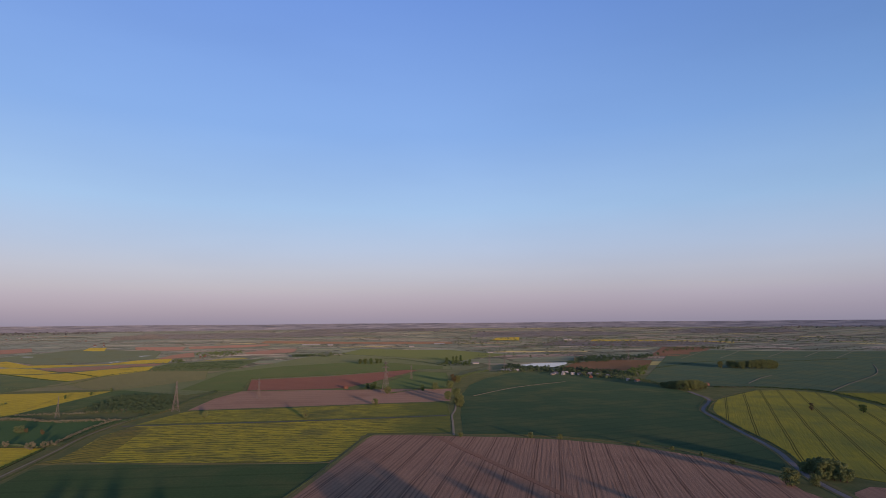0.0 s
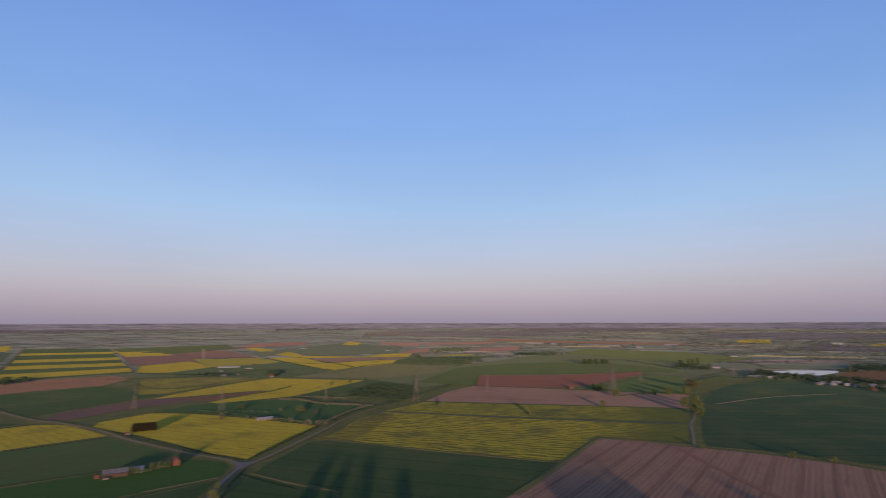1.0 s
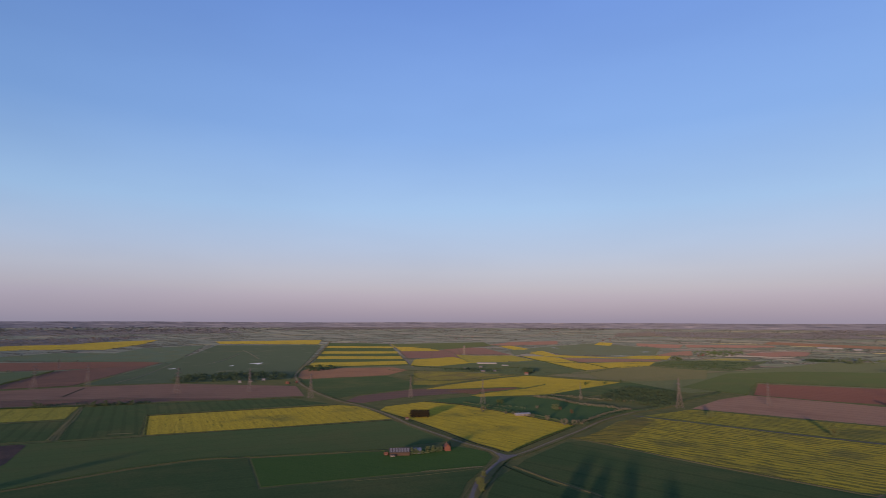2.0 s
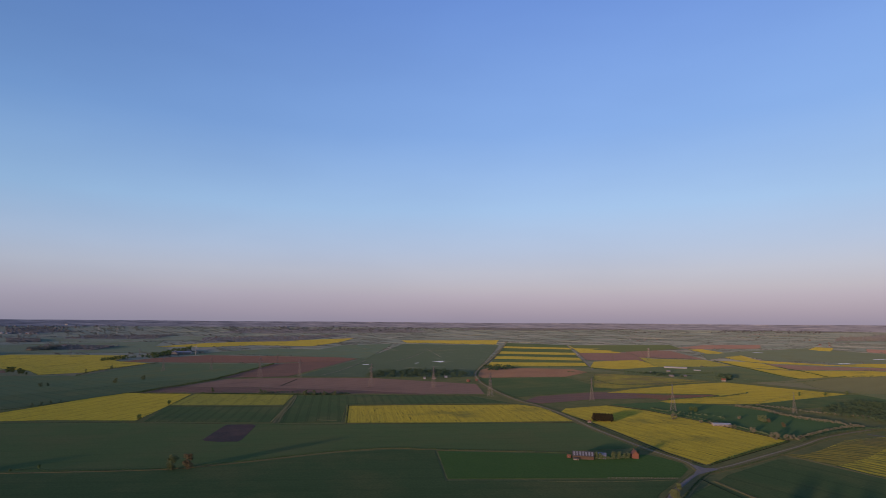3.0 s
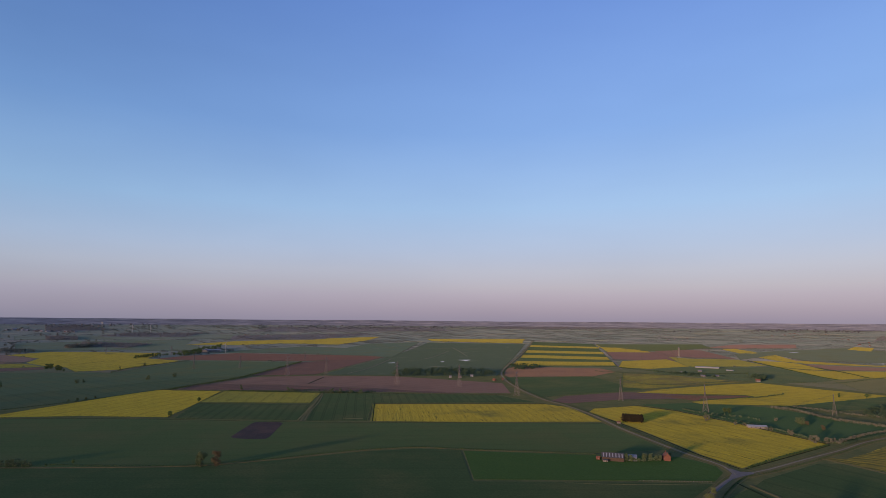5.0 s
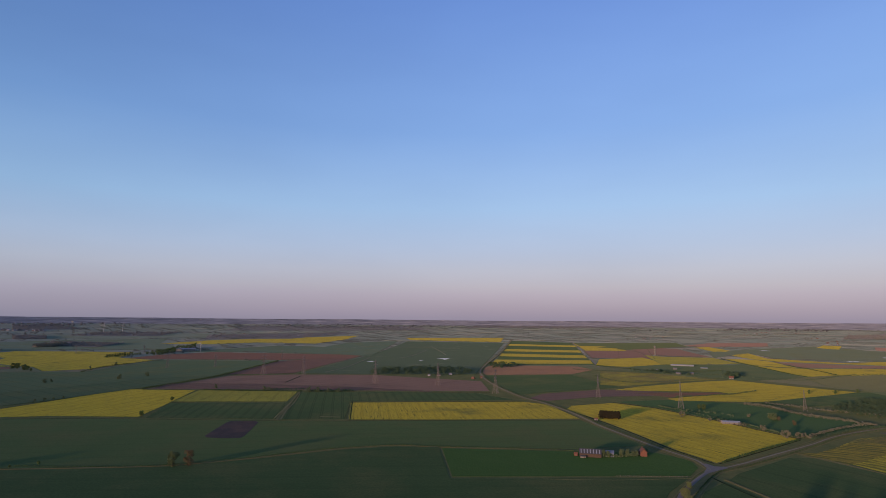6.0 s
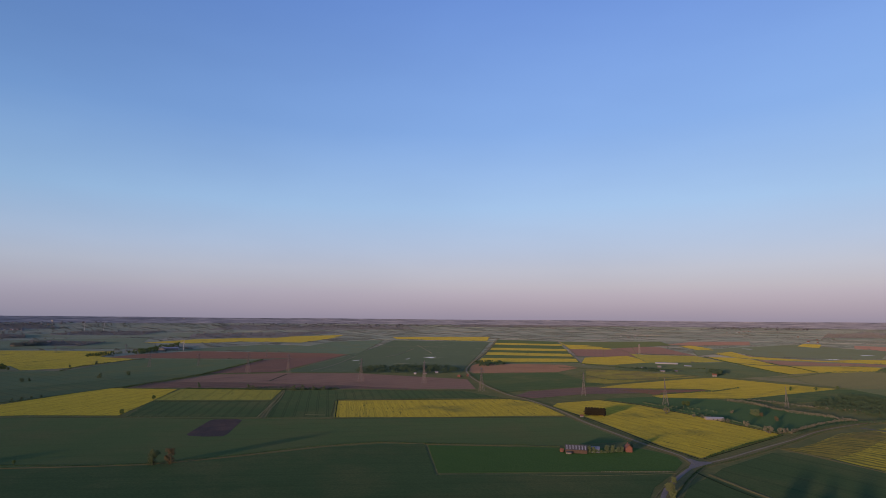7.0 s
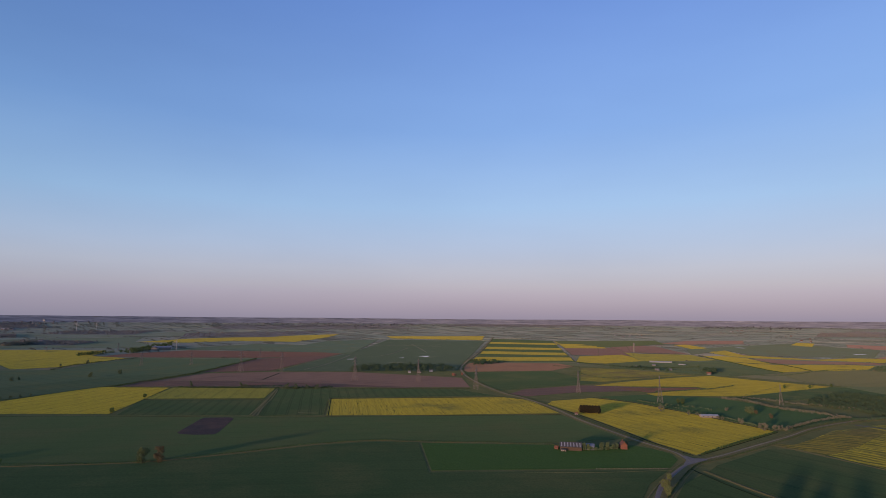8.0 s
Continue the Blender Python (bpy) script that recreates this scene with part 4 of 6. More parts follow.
ribbon("verge", [(50, 605), (102, 601), (158, 582), (221, 545), (264, 498), (294, 436)], 2.4, M_VERGE, "rough grass margin", category="verge", h=0.2)
ribbon("verge", [(-673, 111), (-917, 185)], 2.4, M_VERGE, "pale grass margin", category="verge", h=0.2)
ribbon("verge", [(-331, 507), (-196, 500), (-83, 496)], 2, M_VERGE, "rough grass margin", category="verge", h=0.2)


for pts in ([(93, 918), (166, 1013), (230, 1070), (296, 1114)], [(691, 909), (797, 1007), (975, 1161), (1080, 1274), (1216, 1449)], [(832, 1744), (1019, 2007), (1219, 2293)], [(962, 1748), (1141, 1979), (1344, 2257)], [(1240, 1747), (1372, 1890), (1521, 2050)], [(1294, 1682), (1426, 1816), (1599, 1992)], [(1133, 1769), (1264, 1917), (1432, 2113)], [(632, 1045), (709, 1133), (768, 1187)],
            [(-1691, 818), (-1971, 916), (-2197, 989)], [(-1221, 298), (-1347, 383), (-1642, 536)], [(-2051, 668), (-2141, 892), (-2011, 1036)]):
    ribbon("track", pts, 1.9, M_TRACK, "pale worn farm track", h=0.45, category="track")
for pts in ([(-2127, 425), (-2129, 516), (-2200, 654), (-2405, 834)], [(-1588, 614), (-1686, 693), (-1970, 874)]):
    ribbon("track", pts, 2.1, M_TRACK, "pale worn farm track", h=0.5, category="track")
ribbon("track", [(-368, 1236), (-199, 1306), (-10, 1471)], 3.5, M_TRACK, "pale headland strip of bare earth", h=0.16, category="track")
ribbon("track", [(-350, 686), (-164, 703), (40, 731)], 3.0, M_FIBRE, "dark wheel track between crops", h=0.16, category="track")

ribbon("track", [(25, 600), (44, 547), (60, 510), (79, 465), (102, 409), (118, 370)], 6.0, crop("trodden_soil", (0.235, 0.13, 0.085), (0.28, 0.155, 0.10), 0, tram=0, streak=0.1), "darker trodden path across ploughed soil", h=0.13, category="track")

M_PALE = crop("dry_margin_grass", (0.15, 0.15, 0.065), (0.20, 0.18, 0.085), 0, tram=0, streak=0.1, bump=0.5)
M_DITCH = crop("ditch_growth", (0.020, 0.032, 0.012), (0.03, 0.042, 0.016), 0, tram=0, streak=0.1, bump=0.5)
for pts in ([(-639, 185), (-591, 303), (-538, 437)], [(-644, 188), (-776, 229)], [(-776, 229), (-738, 333), (-691, 460)], [(-332, 411), (-348, 494), (-363, 568)], [(-603, 469), (-527, 457), (-444, 436), (-378, 417), (-333, 410)], [(-631, 575), (-572, 592), (-481, 587), (-366, 573)],
            [(-812, -214), (-782, -124), (-741, -32), (-670, 109), (-637, 185)], [(-844, -223), (-939, -151), (-1045, -65), (-994, 34)], [(-1030, -43), (-954, 124), (-871, 292), (-794, 464)], [(-866, 1), (-848, 34), (-801, 144)]):
    ribbon("ditch", beside(pts, 1.4), 1.3, M_DITCH, "dark overgrown ditch at a field edge", category="ditch", h=0.145)
    ribbon("verge", beside(pts, -0.4), 0.9, M_PALE, "pale dry grass margin at a field edge", category="verge", h=0.15)
ribbon("ditch", [(-1053, 184), (-1110, 210), (-1163, 235)], 2.5, M_DITCH, "dark drain across ploughed soil", category="ditch", h=0.3)
ribbon("verge", [(-683, 110), (-740, 129), (-802, 150)], 2.2, M_PALE, "pale bare edge of a ditch", category="verge", h=0.18)
ribbon("verge", [(-678, 117), (-740, 134), (-806, 156), (-896, 181)], 1.8, M_PALE, "pale bare edge of a ditch", category="verge", h=0.18)
ribbon("verge", [(-675, 162), (-669, 172), (-663, 183)], 4.0, M_PALE, "pale dried mud at a field corner", category="verge", h=0.18)
ribbon("ditch", beside([(-304, 372), (-271, 361), (-238, 354)], 1.6), 1.2, M_DITCH, "dark ditch between crops", category="ditch", h=0.16)
ribbon("verge", [(-353, 252), (-329, 300), (-310, 354)], 0.7, M_PALE, "pale dry grass line under a fence", category="verge", h=0.15)
ribbon("verge", [(-84, 393), (-70, 476), (-53, 581), (-44, 609)], 1.6, M_PALE, "pale grass track along a field edge", category="verge", h=0.2)
ribbon("verge", [(-310, 509), (-195, 498), (-82, 494), (-64, 500)], 1.6, M_PALE, "pale grass headland", category="verge", h=0.2)
ribbon("verge", [(449, 831), (524, 904), (582, 936), (637, 930), (665, 875)], 1.4, M_PALE, "pale grass edge round a crop", category="verge", h=0.2)

# ---------------------------------------------------------------- pylons
def pylon(name, label, spread, arms):
    """A lattice power pylon of height 1: four legs, braced faces, three pairs of arms with insulators."""
    root = thing(name, label, "pylon", "power line")
    half = lambda z: spread * (1 - z / 0.62) + 0.024 if z < 0.62 else 0.024 * (1 - (z - 0.62) / 0.40)
    corner = lambda i, z: Vector((half(z) * (1, -1, -1, 1)[i], half(z) * (1, 1, -1, -1)[i], z))
    lev = [0, 0.17, 0.31, 0.43, 0.53, 0.62, 0.70, 0.78, 0.86, 0.93, 1.0]
    for i in range(4):
        v, f = [], []
        for a in lev:
            w = 0.003 if a < 0.6 else 0.0022
            v += [corner(i, a) + Vector((dx * w, dy * w, 0)) for dx, dy in ((1, 1), (-1, 1), (-1, -1), (1, -1))]
        for j in range(len(lev) - 1):
            f += [(j * 4 + k, j * 4 + (k + 1) % 4, j * 4 + 4 + (k + 1) % 4, j * 4 + 4 + k) for k in range(4)]
        link_mesh("leg", v, f, M_STEEL, root)
    for i in range(4):
        v, f = [], []
        for a, b in zip(lev, lev[1:-1]):
            beam(v, f, corner(i, a), corner((i + 1) % 4, b), 0.003)
            beam(v, f, corner((i + 1) % 4, a), corner(i, b), 0.003)
            beam(v, f, corner(i, b), corner((i + 1) % 4, b), 0.0028)
        link_mesh("bracing", v, f, M_STEEL, root)
    for z, reach in arms:
        for s in (-1, 1):
            v, f = [], []
            tip = Vector((s * reach, 0, z))
            for y in (-1, 1):
                beam(v, f, (s * 0.01, y * 0.02, z), tip, 0.005)
                beam(v, f, (s * 0.01, y * 0.012, z + 0.055), tip, 0.005)
            for k in (0.33, 0.66):
                beam(v, f, (s * reach * k, 0.02 * (1 - k), z), (s * reach * k, 0.012 * (1 - k), z + 0.055 * (1 - k)), 0.004)
            arm = link_mesh("crossarm", v, f, M_STEEL, root)
            v, f = [], []
            rings = [(0.0015, z)] + [(r_, z - 0.008 * k - dz) for k in range(6) for r_, dz in ((0.0045, 0.001), (0.0045, 0.005), (0.0015, 0.007))]
            for r_, z_ in rings:
                v += [Vector((s * reach + dx * r_, dy * r_, z_)) for dx, dy in ((1, 0), (0, 1), (-1, 0), (0, -1))]
            for j in range(len(rings) - 1):
                f += [(j * 4 + k, j * 4 + (k + 1) % 4, j * 4 + 4 + (k + 1) % 4, j * 4 + 4 + k) for k in range(4)]
            link_mesh("insulator", v, f, M_GLASS_INS, arm)
    return root


BIG = pylon("pylon", "tall galvanised lattice power pylon, sunlit pinkish", 0.075, ((0.64, 0.15), (0.78, 0.19), (0.91, 0.13)))
SMALL = pylon("pylon", "lower lattice power pylon on a second line", 0.062, ((0.66, 0.12), (0.78, 0.17), (0.90, 0.11)))


def stand(src, spots, turn):
    for x, y, h in spots:
        m = pose(x, y, land(x, y) - 0.2, 0, 0, turn + (x * 0.07) % 5) @ Matrix.Diagonal((h, h, h, 1))
        if src.name not in used:
            used.add(src.name)
            src.matrix_basis = m
        else:
            copy_thing(src, Matrix.Identity(4)).matrix_basis = m


stand(BIG, [(-335, 794, 43.1), (-54, 962, 56.3)] + [(-552, 620, 37.0), (-779, 466, 38.9), (-974, 330, 43.3), (-1204, 166, 43.4)] + [(175, 1378, 41.4), (628, 1650, 41.4)], 125)
stand(SMALL, [(-257, 919, 33.5), (-15, 1195, 30.7)] + [(-472, 757, 28.4), (-675, 585, 35.0), (-913, 427, 40.5), (-1178, 242, 41.2)] + [(222, 1439, 38.8), (459, 1628, 30.5), (727, 1684, 28.2)], 125)
stand(SMALL, [(-1448, -16, 32.6), (-1448, 87, 30.9), (-1650, 275, 26.8), (-2023, -93, 30.0), (-2132, -292, 26.5), (-2049, 35, 23.4)], 110)

# ---------------------------------------------------------------- trees that stand alone or in rows
plant(BROAD, [(278, 402, 13.2), (296, 402, 8.5), (314, 416, 15.0), (319, 414, 15.8), (322, 412, 14.0), (324, 408, 10.4), (311, 435, 9.2), (318, 434, 11.9), (322, 431, 12.8), (324, 424, 13.5)], "roadside trees")
plant(BROAD, [(50, 593, 5.5), (122, 582, 6.7), (151, 574, 5.4), (218, 538, 5.6), (243, 519, 3.8), (259, 496, 3.7), (270, 465, 4.4)], "small trees along the field edge")
plant(BROAD, [(49, 876, 14.5), (62, 805, 18.3), (63, 887, 16.5), (60, 1024, 14.8), (32, 1010, 13.5), (-61, 832, 9.4), (-51, 962, 12.8), (-273, 738, 8.9), (-140, 723, 10.3), (79, 1117, 16.2)], "field trees")
plant(COPPER, [(72, 1118, 17.3)], "field trees")
plant(DARK, [(9, 995, 10.3), (-80, 1039, 12.8), (-93, 1040, 9.6), (579, 704, 10.4), (-83, 1022, 10.5), (83, 1734, 12.5)], "field trees")
plant(BROAD, [(771, 1399, 17.6), (793, 1379, 18.8), (803, 1360, 18.6), (827, 1357, 21.4), (853, 1353, 24.2), (877, 1350, 19.9), (445, 1000, 10.5), (451, 982, 13.4), (460, 965, 15.2), (471, 955, 19.0), (488, 962, 17.2), (512, 976, 10.2), (449, 991, 10.4), (456, 973, 13.3), (463, 956, 17.0), (478, 955, 18.0), (500, 969, 14.2), (792, 1396, 17.6), (823, 1374, 20.2), (840, 1355, 22.8), (867, 1351, 22.8), (895, 1365, 15.8), (803, 1377, 15.9)], "spinney")
plant([POPLAR], [(104, 1731, 16.1), (114, 1729, 17.9), (127, 1727, 19.6)])
plant([SPARSE], [(-498, 6, 12.2)], "field trees")
plant(TREES, [(-755, -30, 7.0), (-877, 1, 6.6), (-542, -107, 2.8), (-543, -89, 3.8)], "field trees")
plant([SPARSE_RED], [(527, 727, 10.8)] + [(-495, 17, 13.2)], "field trees")
plant(GREYS, [(-555, -140, 5.1), (-553, -134, 6.0), (-551, -129, 6.5), (-549, -123, 5.5), (-547, -119, 4.2)], "hedgerow bushes")
plant(GREYS, [(-1223, -93, 8.9), (-1200, -205, 7.3), (-1207, -196, 6.3), (-1264, -48, 8.2), (-1007, 65, 7.8), (-943, 133, 8.5), (-941, 139, 6.6), (-905, 197, 8.4), (-900, 210, 8.4), (-895, 225, 6.6), (-889, 240, 6.6)], "hedgerow trees")
plant(BROAD, [(-279, 313, 6.8), (-293, 333, 4.5), (-269, 304, 5.8)], "lane trees")
plant(BUSHES, [(-374, 565, 7.8), (-409, 580, 5.7), (-367, 575, 5.9), (-368, 585, 4.8), (-504, 567, 7.2), (-471, 575, 4.2), (-464, 581, 3.4), (-437, 581, 4.0), (-433, 583, 3.3), (-471, 644, 4.3)], "meadow bushes")
plant(GREYS + COPPER, [(-452, 656, 7.1), (-445, 653, 8.4), (-412, 639, 6.0), (-438, 651, 5.6)], "meadow bushes")
plant(DARK, [(-534, 642, 7.0), (-540, 641, 6.3), (-582, 948, 6.7), (-565, 989, 5.8), (-559, 1042, 5.9)], "meadow bushes")

# tall trees below the flight path, whose long shadows cross the near fields
plant(BROAD, [(52 + k * 0.911, 282 + k * 0.413, 19 + 2 * math.sin(k)) for k in (-46, -34, -21, -9, 6)] + [(128, 314, 14), (92, 300, 13), (190, 300, 12)], "lane trees")
plant(BROAD, [(-191, 276, 15), (-176, 284, 13), (-150, 274, 16), (-118, 276, 14)], "lane trees")

# square conifer copse in the yellow field
plant(FIRS, [(x + 0.8 * math.sin(y), y, 8.6 + 0.5 * math.sin(x * 1.7 + y)) for x, y in [(-527.9, 473.9)] for x, y in [(x + 3.4 * (i * math.cos(radians(47)) - j * math.sin(radians(47))), y + 3.4 * (i * math.sin(radians(47)) + j * math.cos(radians(47)))) for i in range(-3, 4) for j in range(0, 4)]], "conifer copse")

# spinneys, rows and bushes of the western and northern fields
plant(DARK, [(-176, 1658, 15), (-160, 1648, 17), (-144, 1653, 17), (-127, 1658, 16), (-117, 1680, 14)], "spinney")
plant(DARK, [(-1889 - 12.4 * k, -181 + 5.5 * k, 8.5 + math.sin(3 * k)) for k in range(11)], "row of trees in the rapeseed")
plant(DARK, [(-1550, -327, 12), (-1536, -316, 13), (-1499, -297, 12), (-1486, -289, 10), (-1472, -279, 6)], "hedgerow trees")
plant(GREYS, [(-942, -169, 3.5), (-947, -159, 4.2), (-956, -150, 4.0), (-968, -140, 3.4), (-1564, -130, 9), (-1502, -174, 6), (-1167, -311, 11)], "hedgerow bushes")
plant(GREYTREES, [(-389, 336, 5.0), (-386, 339, 6.2), (-384, 342, 5.6), (-380, 353, 6.8), (-379, 359, 6.4), (-378, 364, 4.6), (-377, 367, 5.0), (-384, 382, 4.2), (-386, 388, 3.6)], "farmyard trees")

# ---------------------------------------------------------------- hedges
hedge("hedge", [(-543, 736), (-513, 741), (-472, 726), (-431, 716), (-402, 723), (-374, 726)], 3.6, 4, M_BLOSSOM, "hawthorn hedge in pale blossom", 0.0, 5, per=20, size=0.45)
hedge("hedge", [(-538, 775), (-513, 779), (-475, 779), (-439, 792), (-395, 818)], 3.0, 3.5, M_BLOSSOM, "broken hawthorn hedge with some blossom", 0.25, 6)
hedge("hedge", [(-363, 583), (-374, 629), (-380, 671), (-380, 728)], 3.2, 4, M_BLOSSOM, "roadside hawthorn hedge", 0.1, 8)
hedge("hedge", [(-356, 580), (-364, 637), (-368, 698), (-353, 767), (-360, 890), (-356, 1009)], 3.0, 4, M_LEAF_SCRUB, "roadside hedge in spring leaf", 0.15, 9)
hedge("hedge", [(73, 1150), (116, 1281), (173, 1378)], 5.0, 5, M_LEAF, "tall sunlit hedge", 0.0, 10)
hedge("hedge", beside([(321, 464), (336, 505), (347, 551), (356, 602), (373, 681), (383, 729), (397, 760), (439, 824)], 5.6), 1.5, 2, M_LEAF_SCRUB, "low roadside hedge", 0.08, 11, size=0.4)
hedge("hedge", [(537, 990), (601, 984), (652, 953), (685, 902), (658, 761)], 2.5, 3, M_LEAF_DARK, "field hedge", 0.2, 12)
hedge("hedge", [(456, 1139), (456, 1055), (463, 998)], 5, 6, M_LEAF_DARK, "tall dark hedge", 0.0, 13)
hedge("hedge", [(-1038, -44), (-1190, 65), (-1323, 132), (-1587, 255)], 3.0, 4, M_LEAF_DARK, "dark field hedge", 0.15, 14)
hedge("hedge", [(-989, 47), (-921, 173), (-890, 259)], 2.0, 3, M_LEAF_DARK, "low field hedge", 0.3, 15)
hedge("hedge", [(-1862, -182), (-1927, -143), (-1997, -100)], 7.0, 8, M_LEAF_DARK, "row of dark trees", 0.2, 16, size=1.0)
hedge("hedge", [(-1398, -178), (-1555, -139), (-1722, -35)], 3.0, 4, M_LEAF_DARK, "broken field hedge", 0.5, 17)
hedge("hedge", [(-1287, 751), (-1308, 808), (-1281, 830)], 6.0, 7, M_LEAF_DARK, "dark thicket", 0.1, 18, size=1.0)

hedge("hedge", [(-1092, 872), (-1004, 934), (-923, 991), (-841, 1128)], 2.2, 3, M_LEAF_GREY, "dotted field hedge with gaps", 0.5, 21)
hedge("hedge", [(-962, 821), (-819, 789), (-813, 1002), (-811, 1104)], 2.0, 3, M_LEAF_GREY, "dotted field hedge with gaps", 0.55, 22)
hedge("hedge", [(-1154, 996), (-1042, 1005), (-960, 1049), (-925, 1180)], 3.0, 4, M_LEAF_DARK, "dark field hedge", 0.3, 23)
hedge("hedge", [(-639, 707), (-624, 793), (-637, 894)], 2.5, 4, M_LEAF_GREY, "scrubby hedge beside bare soil", 0.3, 24)
hedge("hedge", [(-552, 600), (-517, 622), (-479, 625)], 3.2, 4, M_LEAF_GREY, "brown scrubby hedge in a meadow", 0.5, 25)
hedge("hedge", [(-580, 609), (-482, 599), (-425, 592), (-373, 574)], 1.6, 2.5, M_LEAF_GREY, "low hedge between rapeseed and meadow", 0.45, 26)
hedge("hedge", [(-362, 566), (-350, 501), (-339, 447), (-332, 417)], 1.2, 2, M_LEAF_DARK, "low hedge along a lane", 0.2, 27)
hedge("hedge", [(-1229, 1570), (-1028, 1422), (-824, 1271), (-754, 1230)], 2.0, 3, M_LEAF_DARK, "dark hedge along a ditch", 0.2, 30)
hedge("hedge", [(-970, 1506), (-855, 1425), (-758, 1341)], 2.0, 3, M_LEAF_DARK, "dark hedge along a ditch", 0.25, 31)
hedge("hedge", [(-548, -105), (-521, -47), (-502, 11), (-505, 75), (-510, 129), (-498, 194), (-479, 225), (-415, 330)], 0.3, 0.8, M_LEAF, "rough pale tussocks along a ditch", 0.1, 32, size=0.22, per=16)
hedge("hedge", [(-786, 1096), (-718, 1155), (-746, 1388), (-710, 1511)], 2.4, 3.5, M_LEAF_GREY, "dotted field hedge with gaps", 0.45, 33)
hedge("hedge", [(-702, 1510), (-649, 1616), (-486, 1554)], 3.5, 5, M_LEAF_DARK, "row of field trees", 0.2, 34)
hedge("hedge", [(-47, 962), (1, 1013), (53, 1025)], 1.5, 2.5, M_LEAF, "low sunlit hedge", 0.3, 35)
hedge("hedge", [(-185, 1775), (-82, 1867), (75, 1554)], 3.0, 5, M_LEAF_DARK, "dark field hedge", 0.4, 36)
hedge("hedge", [(-86, 400), (-70, 480), (-53, 584), (-44, 612)], 0.3, 0.8, M_LEAF, "rough tussocks on a field margin", 0.1, 37, size=0.22, per=16)
hedge("hedge", [(605, 1404), (863, 1613), (1063, 1581), (1291, 1633)], 2.5, 4, M_LEAF_DARK, "field hedge with gaps", 0.5, 38)
hedge("hedge", [(1052, 2339), (1327, 2303), (1441, 2110), (1742, 2018)], 3.0, 4, M_LEAF_DARK, "dark field hedge", 0.3, 39)
hedge("hedge", [(-102, 1024), (-84, 1057), (-49, 1001)], 3.0, 5, M_LEAF_DARK, "bushes under a pylon", 0.1, 40)

hedge("hedge", [(-959, 143), (-939, 178), (-918, 215), (-893, 265)], 3.2, 4, M_LEAF_SCRUB, "broken hedge below ploughed soil", 0.3, 42)
hedge("hedge", [(-1798, -488), (-1749, -417)], 4.0, 5, M_HEDGE_HAZED, "short field hedge", 0.15, 43)
hedge("hedge", [(534, 993), (568, 984), (607, 982)], 2.6, 4, M_BLOSSOM, "hawthorn bushes in blossom by a cottage", 0.3, 44)

hedge("hedge", [(-389, 334), (-384, 341), (-380, 352), (-377, 366)], 3.2, 3.0, M_LEAF_GREY, "grey-green hedge in front of a farmyard", 0.05, 46, per=18, size=0.4)

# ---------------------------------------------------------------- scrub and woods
scrub("woodland", [(-2220, -657), (-2231, -567), (-2229, -507), (-2305, -528), (-2356, -698)], 90, 12, M_HEDGE_HAZED, "spinney behind rapeseed, paled for haze", 21, 24, 1.2, "wood")
scrub("woodland", [(-2440, -466), (-2480, -418), (-2524, -376), (-2633, -393), (-2588, -456), (-2540, -480)], 110, 13, M_HEDGE_HAZED, "wood by a farm, paled for haze", 22, 24, 1.3, "wood")
scrub("woodland", [(-470, 2015), (-390, 2040), (-400, 2090), (-465, 2060)], 60, 8, M_LEAF_SCRUB, "small wood among fields", 23, 24, 1.0, "wood")
scrub("scrub", [(-453, 785), (-486, 844), (-503, 970), (-425, 977), (-350, 842), (-350, 776), (-400, 785)], 720, 4.2, M_LEAF_SCRUB, "dense grey-green scrub and young orchard trees", 7, 26, 0.5)
scrub("scrub", [(-706, 1488), (-756, 1618), (-774, 1764), (-702, 1802), (-594, 1871), (-550, 1848), (-516, 1522), (-585, 1495)], 380, 2.6, M_LEAF_SCRUB, "low scrub over rough pasture", 8, 18, 0.7)
hedge("hedge", [(-698, 1476), (-634, 1496), (-569, 1505), (-517, 1540)], 3.0, 4, M_BLOSSOM, "hawthorn bushes in blossom along a pasture", 0.5, 45)
scrub("woodland", [(-795, 1798), (-803, 1864), (-751, 1808), (-730, 1743)], 16, 11, M_LEAF_DARK, "clump of dark trees", 24, 26, 0.9, "wood")
scrub("woodland", [(-1133, 372), (-1230, 411), (-1266, 540), (-1159, 624), (-1061, 585), (-1100, 469)], 260, 8, M_LEAF_SCRUB, "belt of dark trees round a farmstead", 9, 26, 0.8, "wood")
scrub("woodland", [(205, 1407), (256, 1591), (277, 1486), (379, 1435), (473, 1323), (474, 1185), (346, 1309)], 260, 7, M_LEAF_SCRUB, "trees round lakeside buildings", 10, 24, 1.1, "wood")
scrub("woodland", [(413, 1568), (534, 1882), (794, 1894), (928, 2062), (711, 1739)], 220, 8, M_LEAF_SCRUB, "dark belt of trees", 12, 24, 1.2, "wood")
scrub("woodland", [(-1997, -100), (-2396, 19), (-2545, 75), (-2241, 57), (-1955, -49)], 120, 9, M_LEAF_DARK, "dark spinney by a farm", 13, 22, 1.5, "wood")


scrub("woodland", [(186, 1315), (300, 1346), (387, 1183), (439, 1097), (462, 1186), (362, 1369), (232, 1438)], 220, 5.5, M_LEAF_GREY, "garden trees round lakeside houses", 14, 24, 0.9, "wood")
scrub("woodland", [(444, 1240), (530, 1363), (605, 1441), (480, 1184)], 60, 8, M_LEAF, "sunlit trees at a field corner", 15, 26, 1.0, "wood")
scrub("woodland", [(61, 1598), (83, 1734), (170, 1720), (138, 1545)], 60, 6, M_LEAF_DARK, "dark trees round a farm", 16, 24, 1.0, "wood")
